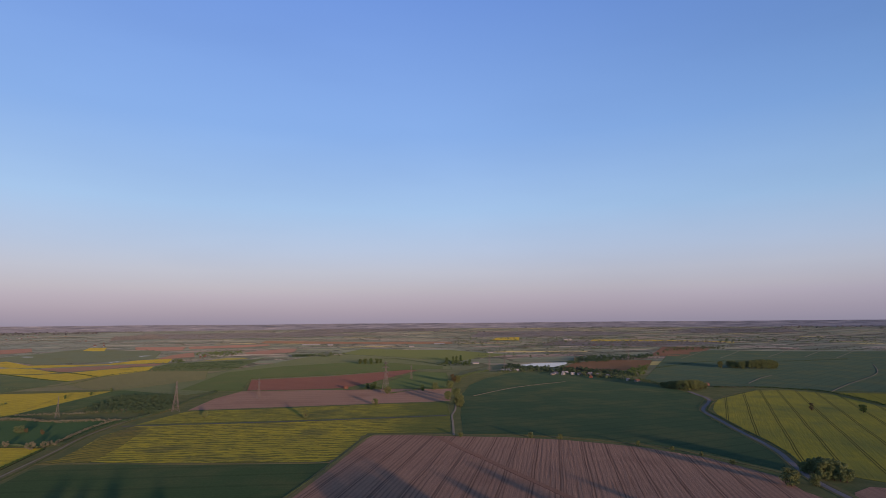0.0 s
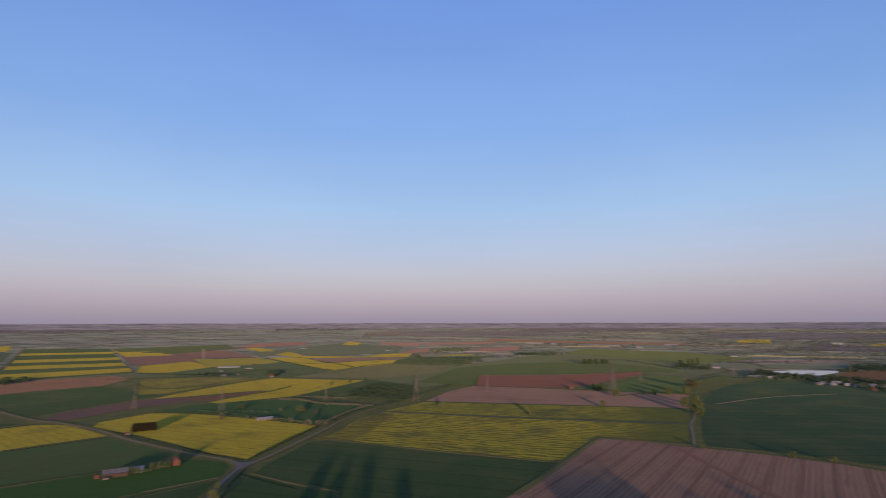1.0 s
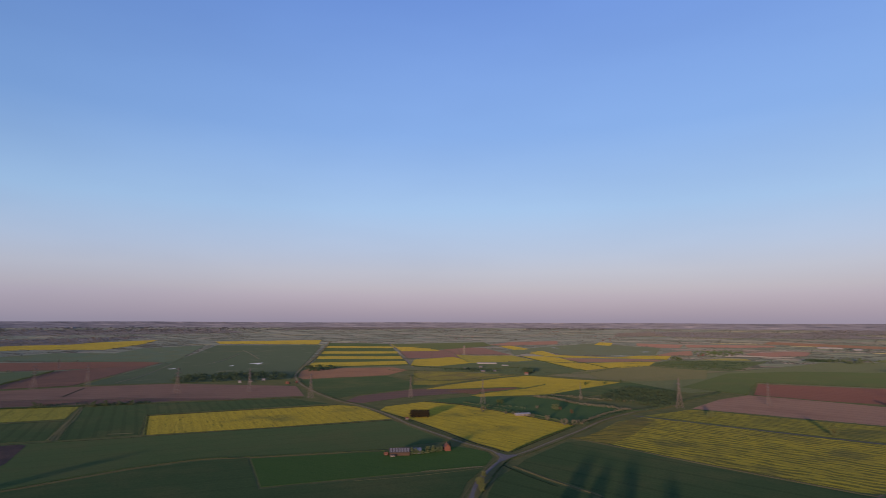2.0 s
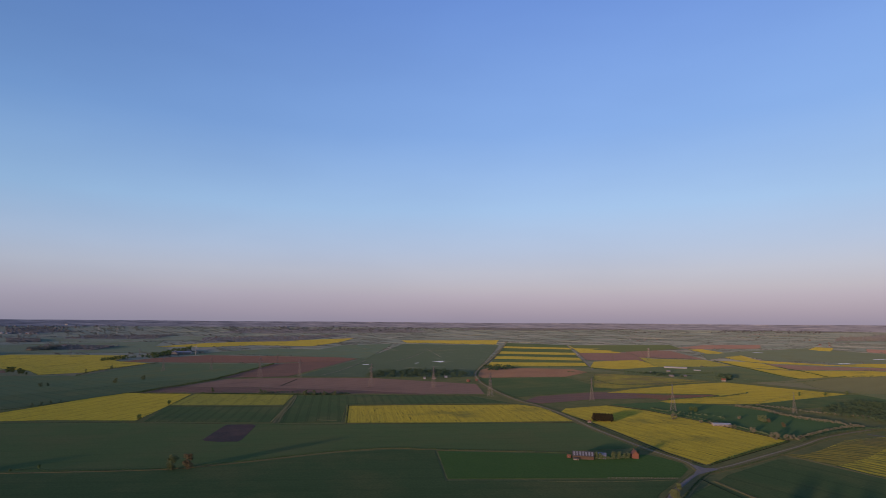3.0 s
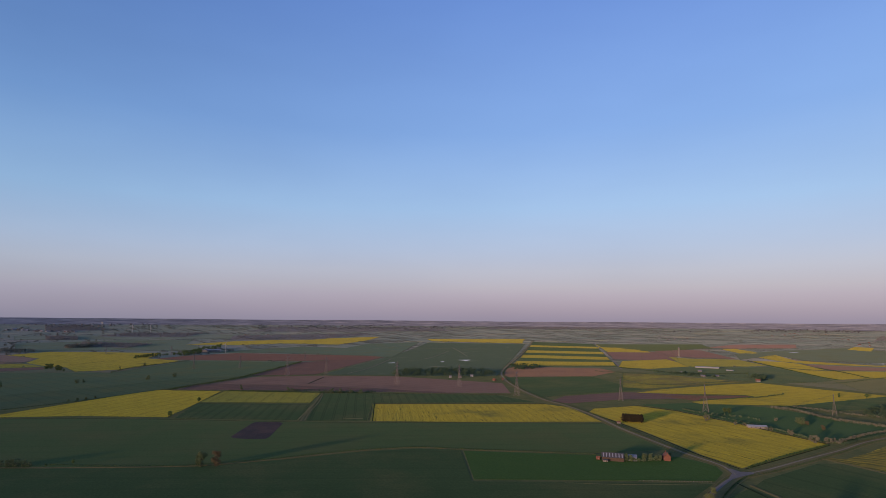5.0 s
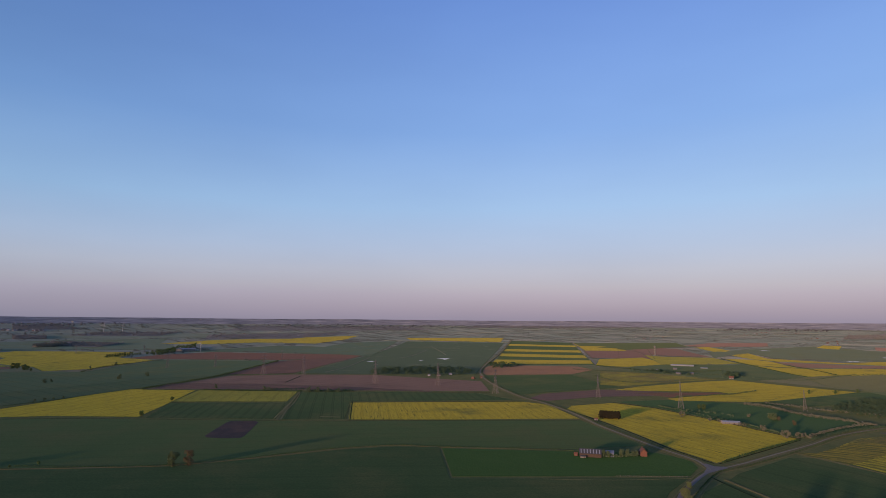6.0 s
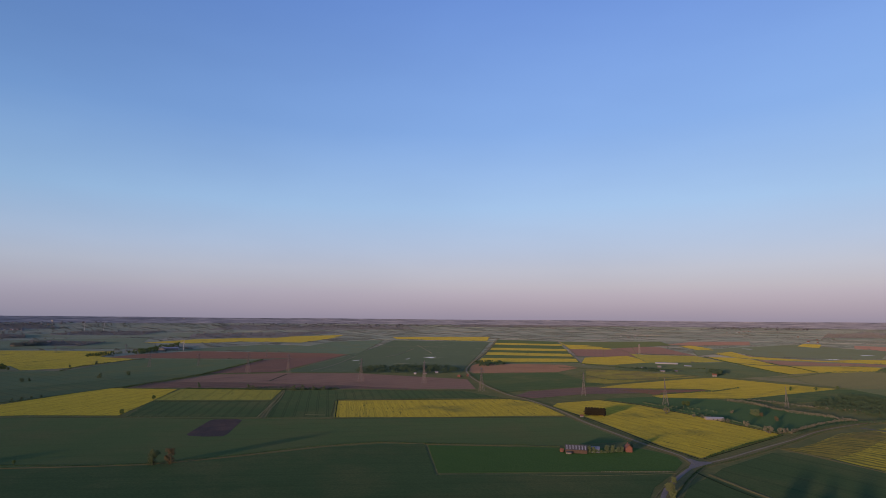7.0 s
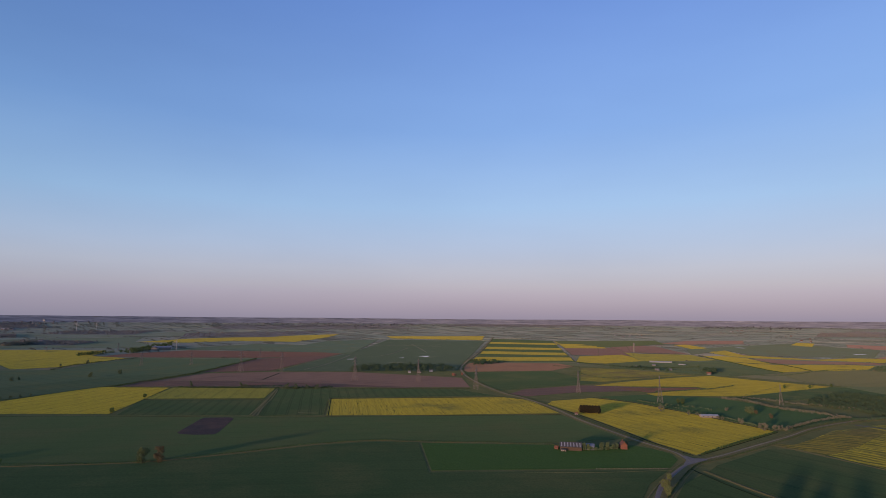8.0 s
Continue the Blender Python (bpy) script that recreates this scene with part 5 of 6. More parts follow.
scrub("woodland", [(947, 2129), (1035, 2301), (1392, 2416), (1267, 2198)], 90, 6, M_LEAF_GREY, "scattered field trees", 17, 20, 1.1, "wood")
scrub("woodland", [(-418, 2035), (-392, 2229), (-296, 2180), (-293, 2017)], 60, 7, M_LEAF_GREY, "scattered field trees", 18, 20, 1.1, "wood")
scrub("woodland", [(-836, 1074), (-889, 1153), (-860, 1153), (-792, 1057)], 40, 7, M_LEAF_SCRUB, "trees round a brick house", 19, 24, 0.9, "wood")
scrub("scrub", [(-1010, 985), (-985, 1045), (-905, 1050), (-885, 1060), (-900, 1000), (-960, 1000)], 46, 5, M_LEAF_SCRUB, "bushes and small trees round a farmyard", 25, 24, 0.7)
scrub("scrub", [(-1254, 728), (-1293, 840), (-1195, 785), (-1189, 707)], 70, 6, M_LEAF_SCRUB, "dark thicket by a lane", 20, 24, 0.8)

# ---------------------------------------------------------------- water
for n, (pts, lab) in enumerate((([(279, 1556), (333, 1612), (454, 1640), (416, 1567), (359, 1475), (324, 1489), (298, 1512)], "long still lake reflecting the pale sky"),
                                ([(-1533, 709), (-1539, 735), (-1532, 755), (-1512, 738), (-1476, 711), (-1509, 719)], "flooded hollow in a green field"),
                                ([(-1490, 477), (-1498, 499), (-1476, 493), (-1478, 476)], "flooded hollow in a green field"),
                                ([(-1485, 632), (-1498, 652), (-1481, 644), (-1472, 630)], "flooded hollow in a green field"),
                                ([(-1061, 2133), (-1053, 2163), (-1032, 2173), (-1033, 2149), (-1044, 2119)], "shallow flood water on a meadow"),
                                ([(-1017, 1843), (-1008, 1866), (-990, 1879), (-983, 1854), (-996, 1831)], "shallow flood water on a meadow"),
                                ([(-1487, 2123), (-1479, 2138), (-1441, 2127), (-1431, 2107), (-1456, 2105)], "shallow flood water on a meadow"))):
    field("pond", M_WATER, lab, pts, 0.3, "water", "structure", 0.6)


# ---------------------------------------------------------------- buildings
def box_bm(bm, x0, y0, z0, x1, y1, z1):
    vs = [bm.verts.new(c) for c in ((x0, y0, z0), (x1, y0, z0), (x1, y1, z0), (x0, y1, z0), (x0, y0, z1), (x1, y0, z1), (x1, y1, z1), (x0, y1, z1))]
    for f in ((3, 2, 1, 0), (4, 5, 6, 7), (0, 1, 5, 4), (1, 2, 6, 5), (2, 3, 7, 6), (3, 0, 4, 7)):
        bm.faces.new([vs[i] for i in f])


def box_part(name, material, parent, *b, label=""):
    bm = bmesh.new()
    box_bm(bm, *b)
    return part(name, bm, material, parent, label)


def gabled(name, label, category, w, d, h, rise, wall, roof, windows=3, storeys=1, chimney=0, stripes=0, door=True, group="", eave=0.4):
    """A gabled building, ridge along its own x, front towards -y: walls with gables, two roof slopes, windows, door, chimneys."""
    root = thing(name, label, category, group)
    bm = bmesh.new()
    x, y = w / 2, d / 2
    vs = [bm.verts.new(c) for c in ((-x, -y, -0.4), (x, -y, -0.4), (x, y, -0.4), (-x, y, -0.4), (-x, -y, h), (x, -y, h), (x, y, h), (-x, y, h), (-x, 0, h + rise), (x, 0, h + rise))]
    for f in ((0, 1, 5, 4), (2, 3, 7, 6), (1, 2, 6, 9, 5), (3, 0, 4, 8, 7), (3, 2, 1, 0)):
        bm.faces.new([vs[i] for i in f])
    part("wall", bm, wall, root)
    run = math.hypot(y, rise)
    for s in (-1, 1):
        bm = bmesh.new()
        k = 1 + eave / y
        lo, hi = Vector((0, s * y * k, h + rise - rise * k)), Vector((0, 0, h + rise))
        up = Vector((0, s * rise, y)).normalized() * 0.18
        q = []
        for px in (-x - eave, x + eave):
            for c in (lo, hi, hi + up, lo + up):
                q.append(bm.verts.new((px, c.y, c.z)))
        for f in ((0, 1, 2, 3), (7, 6, 5, 4), (0, 4, 5, 1), (1, 5, 6, 2), (2, 6, 7, 3), (3, 7, 4, 0)):
            bm.faces.new([q[i] for i in f])
        bmesh.ops.recalc_face_normals(bm, faces=bm.faces[:])
        slope = part("roof", bm, roof, root)
        for i in range(stripes):
            cx = -x + w * (i + 0.5) / stripes
            bm = bmesh.new()
            q = []
            for px in (cx - w * 0.15 / stripes, cx + w * 0.15 / stripes):
                for f in (0.12, 0.9):
                    c = lo.lerp(hi, f) + up * 1.25
                    e = lo.lerp(hi, f) + up * 0.9
                    q += [bm.verts.new((px, c.y, c.z)), bm.verts.new((px, e.y, e.z))]
            for f in ((0, 2, 6, 4), (0, 1, 3, 2), (4, 6, 7, 5), (0, 4, 5, 1), (2, 3, 7, 6)):
                bm.faces.new([q[i] for i in f])
            bmesh.ops.recalc_face_normals(bm, faces=bm.faces[:])
            part("skylight", bm, M_SKYLIGHT, slope, "pale translucent roof sheet")
    for st in range(storeys):
        z = st * (h / storeys) + h / storeys * 0.38
        for i in range(windows):
            cx = -x + w * (i + 0.5) / windows
            if door and st == 0 and i == windows // 2:
                box_part("door", M_WOOD, root, cx - 0.5, -y - 0.05, 0, cx + 0.5, -y + 0.05, 2.05)
                continue
            for s in (-1, 1):
                fr = box_part("window", M_WHITE, root, cx - 0.6, s * y - 0.05, z, cx + 0.6, s * y + 0.05, z + 1.15)
                for px in (-0.28, 0.28):
                    box_part("pane", M_PANE, fr, cx + px - 0.22, s * y - 0.065, z + 0.08, cx + px + 0.22, s * y + 0.065, z + 1.07)
    for i in range(chimney):
        cx = (-x + 0.6) if i == 0 else (x - 0.6)
        st = box_part("chimney", M_BRICK, root, cx - 0.4, -0.35, h + rise - 0.6, cx + 0.4, 0.35, h + rise + 1.3)
        box_part("chimney_pot", M_TILE, st, cx - 0.15, -0.15, h + rise + 1.3, cx + 0.15, 0.15, h + rise + 1.65)
    return root


def at(root, x, y, turn, s=1.0):
    root.matrix_basis = pose(x, y, land(x, y), 0, 0, turn) @ Matrix.Diagonal((s, s, s, 1))
    return root


# farm by the lane
at(gabled("barn", "long dark barn with pale skylight strips in its roof", "barn", 21, 11, 3.6, 3.4, M_WOOD, M_FIBRE, 0, stripes=7, door=False), -393.9, 330.8, 52, 0.85)
at(gabled("shed", "small white farm shed by a barn", "shed", 7, 4, 2.4, 0.8, M_RENDER, M_FIBRE, 2), -391.8, 321.1, 52, 0.6)
at(gabled("outbuilding", "low brick outbuilding with a pantile roof", "shed", 5, 5, 2.6, 1.8, M_BRICK, M_TILE, 1, door=False), -400.6, 320.9, 40, 0.6)
at(gabled("shed", "blue-grey sheeted implement shed", "shed", 8, 8, 4.0, 1.6, M_BLUE, M_BLUE, 0, door=False), -387.0, 346.1, 50, 0.85)
at(gabled("farmhouse", "red brick farmhouse glowing orange in low sun", "house", 10, 7, 5.2, 3.2, M_BRICK, M_TILE, 3, 2, 2), -376.6, 374.3, -32, 0.72)
at(gabled("outbuilding", "brick lean-to beside the farmhouse", "shed", 5, 4, 2.6, 1.5, M_BRICK, M_TILE, 1, door=False), -381.5, 373.3, 105, 0.7)
at(gabled("hut", "small pale brick hut at the edge of the copse", "shed", 6, 5, 3.0, 1.6, M_RENDER, M_TILE, 1), -528.3, 453.6, 60, 0.6)
at(gabled("barn", "low white-roofed stable in a meadow", "barn", 20, 9, 2.1, 1.3, M_RENDER, M_WHITE, 4), -450, 583, 55, 0.95)
at(gabled("house", "brick house with a white front among trees", "house", 11, 8, 4.8, 3.4, M_RENDER, M_TILE, 3, 2, 1), -788.7, 1033.5, 35, 0.75)
at(gabled("barn", "long pale glasshouse range", "barn", 56, 16, 2.2, 1.4, M_WHITE, M_WHITE, 0, door=False), -1075, 1220, 41)
at(gabled("barn", "long pale glasshouse range", "barn", 16, 7, 1.4, 0.8, M_WHITE, M_SKYLIGHT, 0, door=False), -997, 1208, 28)
for spot, turn, lab, wl, rf, w in (((-1070.1, 479.5), 60, "white cottage in a leafy farmstead", M_WHITE, M_SLATE, 9), ((-1075.4, 531.9), 62, "white house in a leafy farmstead", M_WHITE, M_SLATE, 12), ((-1062.8, 498.1), 70, "pale farm shed among trees", M_RENDER, M_FIBRE, 14),
                                   ((-986.4, 538.3), 20, "brick cottage with an orange roof", M_BRICK, M_TILE, 12), ((-989.7, 559.4), 60, "small brick shed beside a lane", M_BRICK, M_TILE, 7)):
    at(gabled("house", lab, "house", w, 7, 4.6, 3, wl, rf, 3, 2, 1), *spot, turn, 0.55)
at(gabled("barn", "big barn with a blue roof", "barn", 60, 22, 7, 4, M_RENDER, M_BLUE, 0, door=False), -2138.4, 30.1, 80)
at(gabled("barn", "pale sheeted barn beside a wind turbine", "barn", 30, 18, 7, 4, M_RENDER, M_FIBRE, 0, door=False), -2112.3, 9.1, 170)
for spot, turn, w, lab in (((-982, 1035), 50, 12, "small barn in a tree-lined farmyard"), ((-906, 1015), 20, 14, "pale farm building among bushes"), ((-895, 1044), 60, 10, "low farm shed among bushes"), ((-1000, 1110), 35, 12, "pale cottage by rough pasture")):
    at(gabled("house", lab, "house", w, 7, 3.6, 2.4, M_RENDER, M_SLATE, 3, 1, 1), *spot, turn, 0.7)
for spot, turn, w in (((-566, 2885), 11, 90), ((95, 2880), -2, 55), ((-44, 2647), 0, 24), ((-461, 2832), 8, 30)):
    at(gabled("barn", "long white poultry shed among fields", "barn", w, 14, 3.4, 2.2, M_WHITE, M_WHITE, 0, door=False), *spot, turn)
for spot, turn in (((-2500, -470), 80), ((-2560, -480), 75), ((-2700, -395), 85)):
    at(gabled("house", "pale farmhouse beside a dark wood", "house", 18, 9, 5, 3, M_RENDER, M_SLATE, 3, 1, 1), *spot, turn)
at(gabled("warehouse", "large white warehouse beyond a village", "warehouse", 44, 24, 7, 3, M_WHITE, M_WHITE, 0, door=False), 814.2, 3070.9, 10)
for spot, turn, lab, wl, rf, w in (((207.7, 1373.5), 10, "white-roofed building by a lake", M_WHITE, M_WHITE, 15), ((240.8, 1369.2), 12, "white-roofed building by a lake", M_WHITE, M_WHITE, 16), ((364.7, 1250.1), 5, "white-walled house by a lake", M_WHITE, M_SLATE, 14),
                                   ((385.9, 1247.5), 25, "pale rendered house by a lake", M_RENDER, M_SLATE, 14), ((402.9, 1232.0), 0, "white-walled house by a lake", M_WHITE, M_SLATE, 15), ((370.6, 1185.0), 60, "brick house with a bright red roof", M_BRICK, M_TILE, 9),
                                   ((437.2, 1097.7), 20, "pale brick house with a tiled roof", M_RENDER, M_TILE, 13), ((427.5, 1120.4), 20, "white-walled house behind a hedge", M_WHITE, M_SLATE, 10), ((164.5, 1626.3), 5, "long white farm building", M_WHITE, M_SLATE, 24),
                                   ((272.6, 2157.8), 5, "long pale farm building", M_WHITE, M_SLATE, 26), ((318, 1281), 12, "white-walled house by a lake", M_WHITE, M_SLATE, 13), ((330, 1262), 40, "white chalet among lakeside trees", M_WHITE, M_WHITE, 11), ((352, 1262), 8, "white chalet among lakeside trees", M_WHITE, M_WHITE, 12), ((415, 1205), 15, "pale house among lakeside trees", M_RENDER, M_SLATE, 13), ((225, 1380), 4, "white-roofed building by a lake", M_WHITE, M_WHITE, 22), ((392, 1262), 0, "white chalet among lakeside trees", M_WHITE, M_WHITE, 12), ((-133.5, 1044.4), 30, "brick ruin with red tiles", M_BRICK, M_TILE, 10), ((537.5, 1017.3), 30, "small brick cottage by dark trees", M_BRICK, M_TILE, 8), ((304.5, 1257.6), 15, "pale shed among lakeside trees", M_RENDER, M_SLATE, 12), ((342.8, 1295.0), 15, "white static caravan row", M_WHITE, M_WHITE, 20)):
    at(gabled("house", lab, "house", w, 8, 4.4, 2.8, wl, rf, 3, 2, 1), *spot, turn, 0.72)


def fence(pts, gap=3.2):
    """A post and rail fence along a line."""
    root = thing("fence", "pale weathered post and rail fence beside pasture", "fence")
    a, b = Vector((*pts[0], 0)), Vector((*pts[1], 0))
    n = int((b - a).length / gap)
    root.location = a
    for k in range(n + 1):
        p = (b - a) * (k / n)
        v, f = [], []
        beam(v, f, p - Vector((0, 0, 0.2)), p + Vector((0, 0, 1.0 + 0.06 * math.sin(k * 2.1))), 0.13)
        link_mesh("post", v, f, M_POST, root)
    for z in (0.42, 0.8):
        v, f = [], []
        beam(v, f, Vector((0, 0, z)), (b - a) + Vector((0, 0, z)), 0.06)
        link_mesh("rail", v, f, M_POST, root)


M_POST = plain("silvered_timber", (0.19, 0.175, 0.14), (0.25, 0.225, 0.185), 1.0, 0.9)
fence([(-336, 306), (-313, 354)])


def stump_tower(h, r):
    """A tall tapered pale tower with a cornice, cap and slit windows."""
    root = thing("tower", "tall slender pale tower standing in the fields", "tower")
    for nm, mat_, prof in (("shaft", M_RENDER, ((r, -0.5), (r * 0.98, 2), (r * 0.82, h * 0.86))), ("gallery", M_RENDER, ((r * 0.82, h * 0.86), (r * 1.02, h * 0.88), (r * 1.02, h * 0.95), (r * 0.8, h * 0.96))), ("cap", M_SLATE, ((r * 0.86, h * 0.96), (r * 0.5, h), (0.05, h * 1.03)))):
        n = 20
        v = [(math.cos(2 * math.pi * i / n) * a, math.sin(2 * math.pi * i / n) * a, z) for a, z in prof for i in range(n)]
        f = [(j * n + i, j * n + (i + 1) % n, (j + 1) * n + (i + 1) % n, (j + 1) * n + i) for j in range(len(prof) - 1) for i in range(n)]
        link_mesh(nm, v, f, mat_, root)
    for k in range(4):
        z = h * (0.15 + 0.18 * k)
        box_part("window", M_PANE, root, -0.5, -r * 1.02, z, 0.5, -r * 0.8, z + 2)
    return root


at(stump_tower(32, 3.1), -1441, 1506, 35)


def turbine(h):
    """A wind turbine of height h to the hub, blades at rest."""
    root = thing("wind_turbine", "white wind turbine with its blades at rest", "turbine", "turbines")
    n = 12
    v = [(math.cos(2 * math.pi * i / n) * a, math.sin(2 * math.pi * i / n) * a, z) for a, z in ((h * 0.035, -1), (h * 0.02, h)) for i in range(n)]
    link_mesh("mast", v, [(i, (i + 1) % n, n + (i + 1) % n, n + i) for i in range(n)], M_WHITE, root)
    box_part("nacelle", M_WHITE, root, -h * 0.03, -h * 0.06, h * 0.98, h * 0.03, h * 0.08, h * 1.05)
    for k in range(3):
        a = radians(20 + 120 * k)
        d, s = Vector((math.sin(a), 0, math.cos(a))), Vector((math.cos(a), 0, -math.sin(a)))
        hub = Vector((0, -h * 0.08, h * 1.015))
        L = h * 0.5
        v = []
        for f, wd, th in ((0, 0.03, 0.03), (0.2, 0.075, 0.025), (1, 0.02, 0.006)):
            for sx, sy in ((-0.4, -1), (0.6, -1), (0.6, 1), (-0.4, 1)):
                v.append(hub + d * L * f + s * sx * wd * L + Vector((0, sy * th * L * 0.5, 0)))
        fc = [(j * 4 + i, j * 4 + (i + 1) % 4, j * 4 + 4 + (i + 1) % 4, j * 4 + 4 + i) for j in range(2) for i in range(4)] + [(8, 9, 10, 11), (3, 2, 1, 0)]
        link_mesh("blade", v, fc, M_WHITE, root)
    return root


TURB = turbine(28.0)
at(TURB, -2093.3, 73.2, 70)
for spot, s in (((-3758.8, -392.5), 1.5), ((-3824.4, -302.8), 1.3)):
    copy_thing(TURB, Matrix.Identity(4)).matrix_basis = pose(*spot, land(*spot), 0, 0, 70) @ Matrix.Diagonal((s, s, s, 1))

# ---------------------------------------------------------------- villages
COTTAGES = [gabled("house", "brick village house with a tiled roof", "house", 11, 8, 4.8, 3.2, M_BRICK_DULL, M_TILE_DULL, 3, 1, 1, group="village houses"),
            gabled("house", "pale rendered village house with a slate roof", "house", 13, 8, 5, 3, M_RENDER, M_SLATE, 3, 1, 1, group="village houses"),
            gabled("house", "white village house with a pale roof", "house", 16, 9, 4.5, 2.5, M_WHITE, M_SLATE, 3, 1, 0, group="village houses")]


def village(pts, count, seed, scale=1.0):
    rng = random.Random(seed)
    xs, ys = [p[0] for p in pts], [p[1] for p in pts]
    k = 0
    while k < count:
        x, y = rng.uniform(min(xs), max(xs)), rng.uniform(min(ys), max(ys))
        if not inside(x, y, pts):
            continue
        src = COTTAGES[rng.choice((0, 0, 1, 1, 2))]
        m = pose(x, y, land(x, y), 0, 0, rng.uniform(0, 360)) @ Matrix.Diagonal((scale * rng.uniform(0.4, 0.7),) * 3 + (1,))
        if src.name not in used:
            used.add(src.name)
            src.matrix_basis = m
        else:
            copy_thing(src, Matrix.Identity(4)).matrix_basis = m
        k += 1


village([(581, 2639), (685, 3046), (937, 3097), (811, 2631)], 22, 1)
village([(796, 2539), (889, 2819), (1268, 2757), (1127, 2450)], 22, 2)
village([(266, 2915), (306, 3260), (559, 3139), (511, 2861)], 14, 3)
village([(-2389, 3274), (-2579, 3554), (-2391, 3662), (-2197, 3419)], 8, 4)
village([(-1793, 2929), (-1994, 3278), (-1795, 3295), (-1625, 2935)], 5, 5)
village([(-813, 2046), (-886, 2264), (-836, 2329), (-756, 2321), (-708, 2094), (-745, 2009)], 12, 6)
village([(-3113, 136), (-3603, 186), (-3613, 1092), (-3206, 970)], 34, 7)
village([(-2265, 2214), (-2531, 2499), (-2455, 2652), (-2194, 2369)], 12, 8)
village([(-2306, 3171), (-2580, 3563), (-2323, 3772), (-2156, 3499)], 12, 9)
village([(-1534, 2606), (-1736, 3001), (-1693, 3073), (-1523, 2716)], 6, 10)
village([(-3627, -766), (-4220, -890), (-4357, -780), (-3751, -668)], 8, 11)
village([(-2555, -387), (-2889, -430), (-2925, -352), (-2577, -308)], 6, 12)


def tower_block(x, y, w, h, turn):
    root = thing("tower_block", "pale high-rise block on the skyline", "building", "skyline blocks")
    box_part("wall", M_WHITE, root, -w / 2, -w / 3, -3, w / 2, w / 3, h)
    box_part("roof", M_SLATE, root, -w / 2 - 0.4, -w / 3 - 0.4, h, w / 2 + 0.4, w / 3 + 0.4, h + 1.5)
    for k in range(3):
        box_part("window", M_PANE, root, -w / 2 + 1, -w / 3 - 0.1, h * (0.2 + 0.27 * k), w / 2 - 1, -w / 3 + 0.2, h * (0.2 + 0.27 * k) + h * 0.09)
    at(root, x, y, turn)


for x, y, h in [(-4768, 148, 22.3), (-4767, 172, 20.1), (-4766, 197, 18.0), (-4761, 291, 18.1), (-4661, -680, 12.0), (-4696, -648, 8.1), (-4749, -450, 12.5), (-4752, -415, 10.5), (-4753, -397, 8.4), (-4735, 574, 13.9), (-4679, 925, 14.2), (-4727, 639, 9.3), (-4581, 1330, 14.5), (-4565, 1385, 9.7), (-4471, 1661, 14.7)] + [(2689, 3940, 16.6), (2706, 3928, 18.6), (2771, 3883, 12.3), (2765, 3887, 16.4), (3066, 3654, 15.5), (3091, 3633, 15.4), (3107, 3619, 19.2), (2967, 3735, 11.8), (2992, 3715, 9.8)]:
    tower_block(x, y, 16 if h < 18 else 22, h, 60 if x < -1000 else 0)

def far_town(name, pts, count, seed, label, pale=(0.19, 0.185, 0.185), big=0.7):
    """A town too far to count its roofs: small pale and dark gabled blocks among trees."""
    rng = random.Random(seed)
    xs, ys = [p[0] for p in pts], [p[1] for p in pts]
    v, f = [], []
    k = 0
    while k < count:
        x, y = rng.uniform(min(xs), max(xs)), rng.uniform(min(ys), max(ys))
        if not inside(x, y, pts):
            continue
        w, d, h, a = big * rng.uniform(4, 9), big * rng.uniform(3, 6), rng.uniform(3, 6.5), rng.uniform(0, 3.14)
        c, s = math.cos(a), math.sin(a)
        z, b = land(x, y), len(v)
        for lx, ly, lz in ((-w, -d, -1), (w, -d, -1), (w, d, -1), (-w, d, -1), (-w, -d, h), (w, -d, h), (w, d, h), (-w, d, h), (-w, 0, h + d * 0.7), (w, 0, h + d * 0.7)):
            v.append((x + lx * c - ly * s, y + lx * s + ly * c, z + lz))
        f += [tuple(b + i for i in q) for q in ((0, 1, 5, 4), (2, 3, 7, 6), (1, 2, 6, 9, 5), (3, 0, 4, 8, 7), (4, 5, 9, 8), (6, 7, 8, 9))]
        k += 1
    n = Nodes("town_walls")
    g = n.put("NewGeometry")
    m = n.done(n.mix(n.math("POWER", g.outputs["Random Per Island"], 2.0), (0.085, 0.08, 0.08), pale), 0.9, 0.1)
    tagged(link_mesh(name, v, f, m), label, "town", kind="stuff")


far_town("far_town", [(-4439, 302), (-4753, 404), (-4567, 1376), (-4307, 2050), (-4098, 1900), (-4068, 1141)], 260, 1, "far town of pale buildings on the plain")
far_town("far_town", [(-4271, -935), (-4643, -1021), (-4734, -587), (-4754, -377), (-4442, -611)], 90, 2, "far pale sheds and houses on the plain")
far_town("far_town", [(-2753, 3542), (-2886, 3780), (-2352, 4150), (-2237, 4007)], 70, 3, "far village roofs among trees")
far_town("far_town", [(-2656, 3683), (-2768, 3885), (-2383, 4132), (-2223, 3928)], 40, 4, "far village roofs among trees")
far_town("far_town", [(2539, 3909), (2628, 3981), (3116, 3612), (3059, 3545)], 60, 5, "far pale buildings on the plain")
far_town("far_town", [(538, 4689), (591, 4733), (1627, 4474), (1554, 4397)], 40, 6, "far pale buildings on the plain")

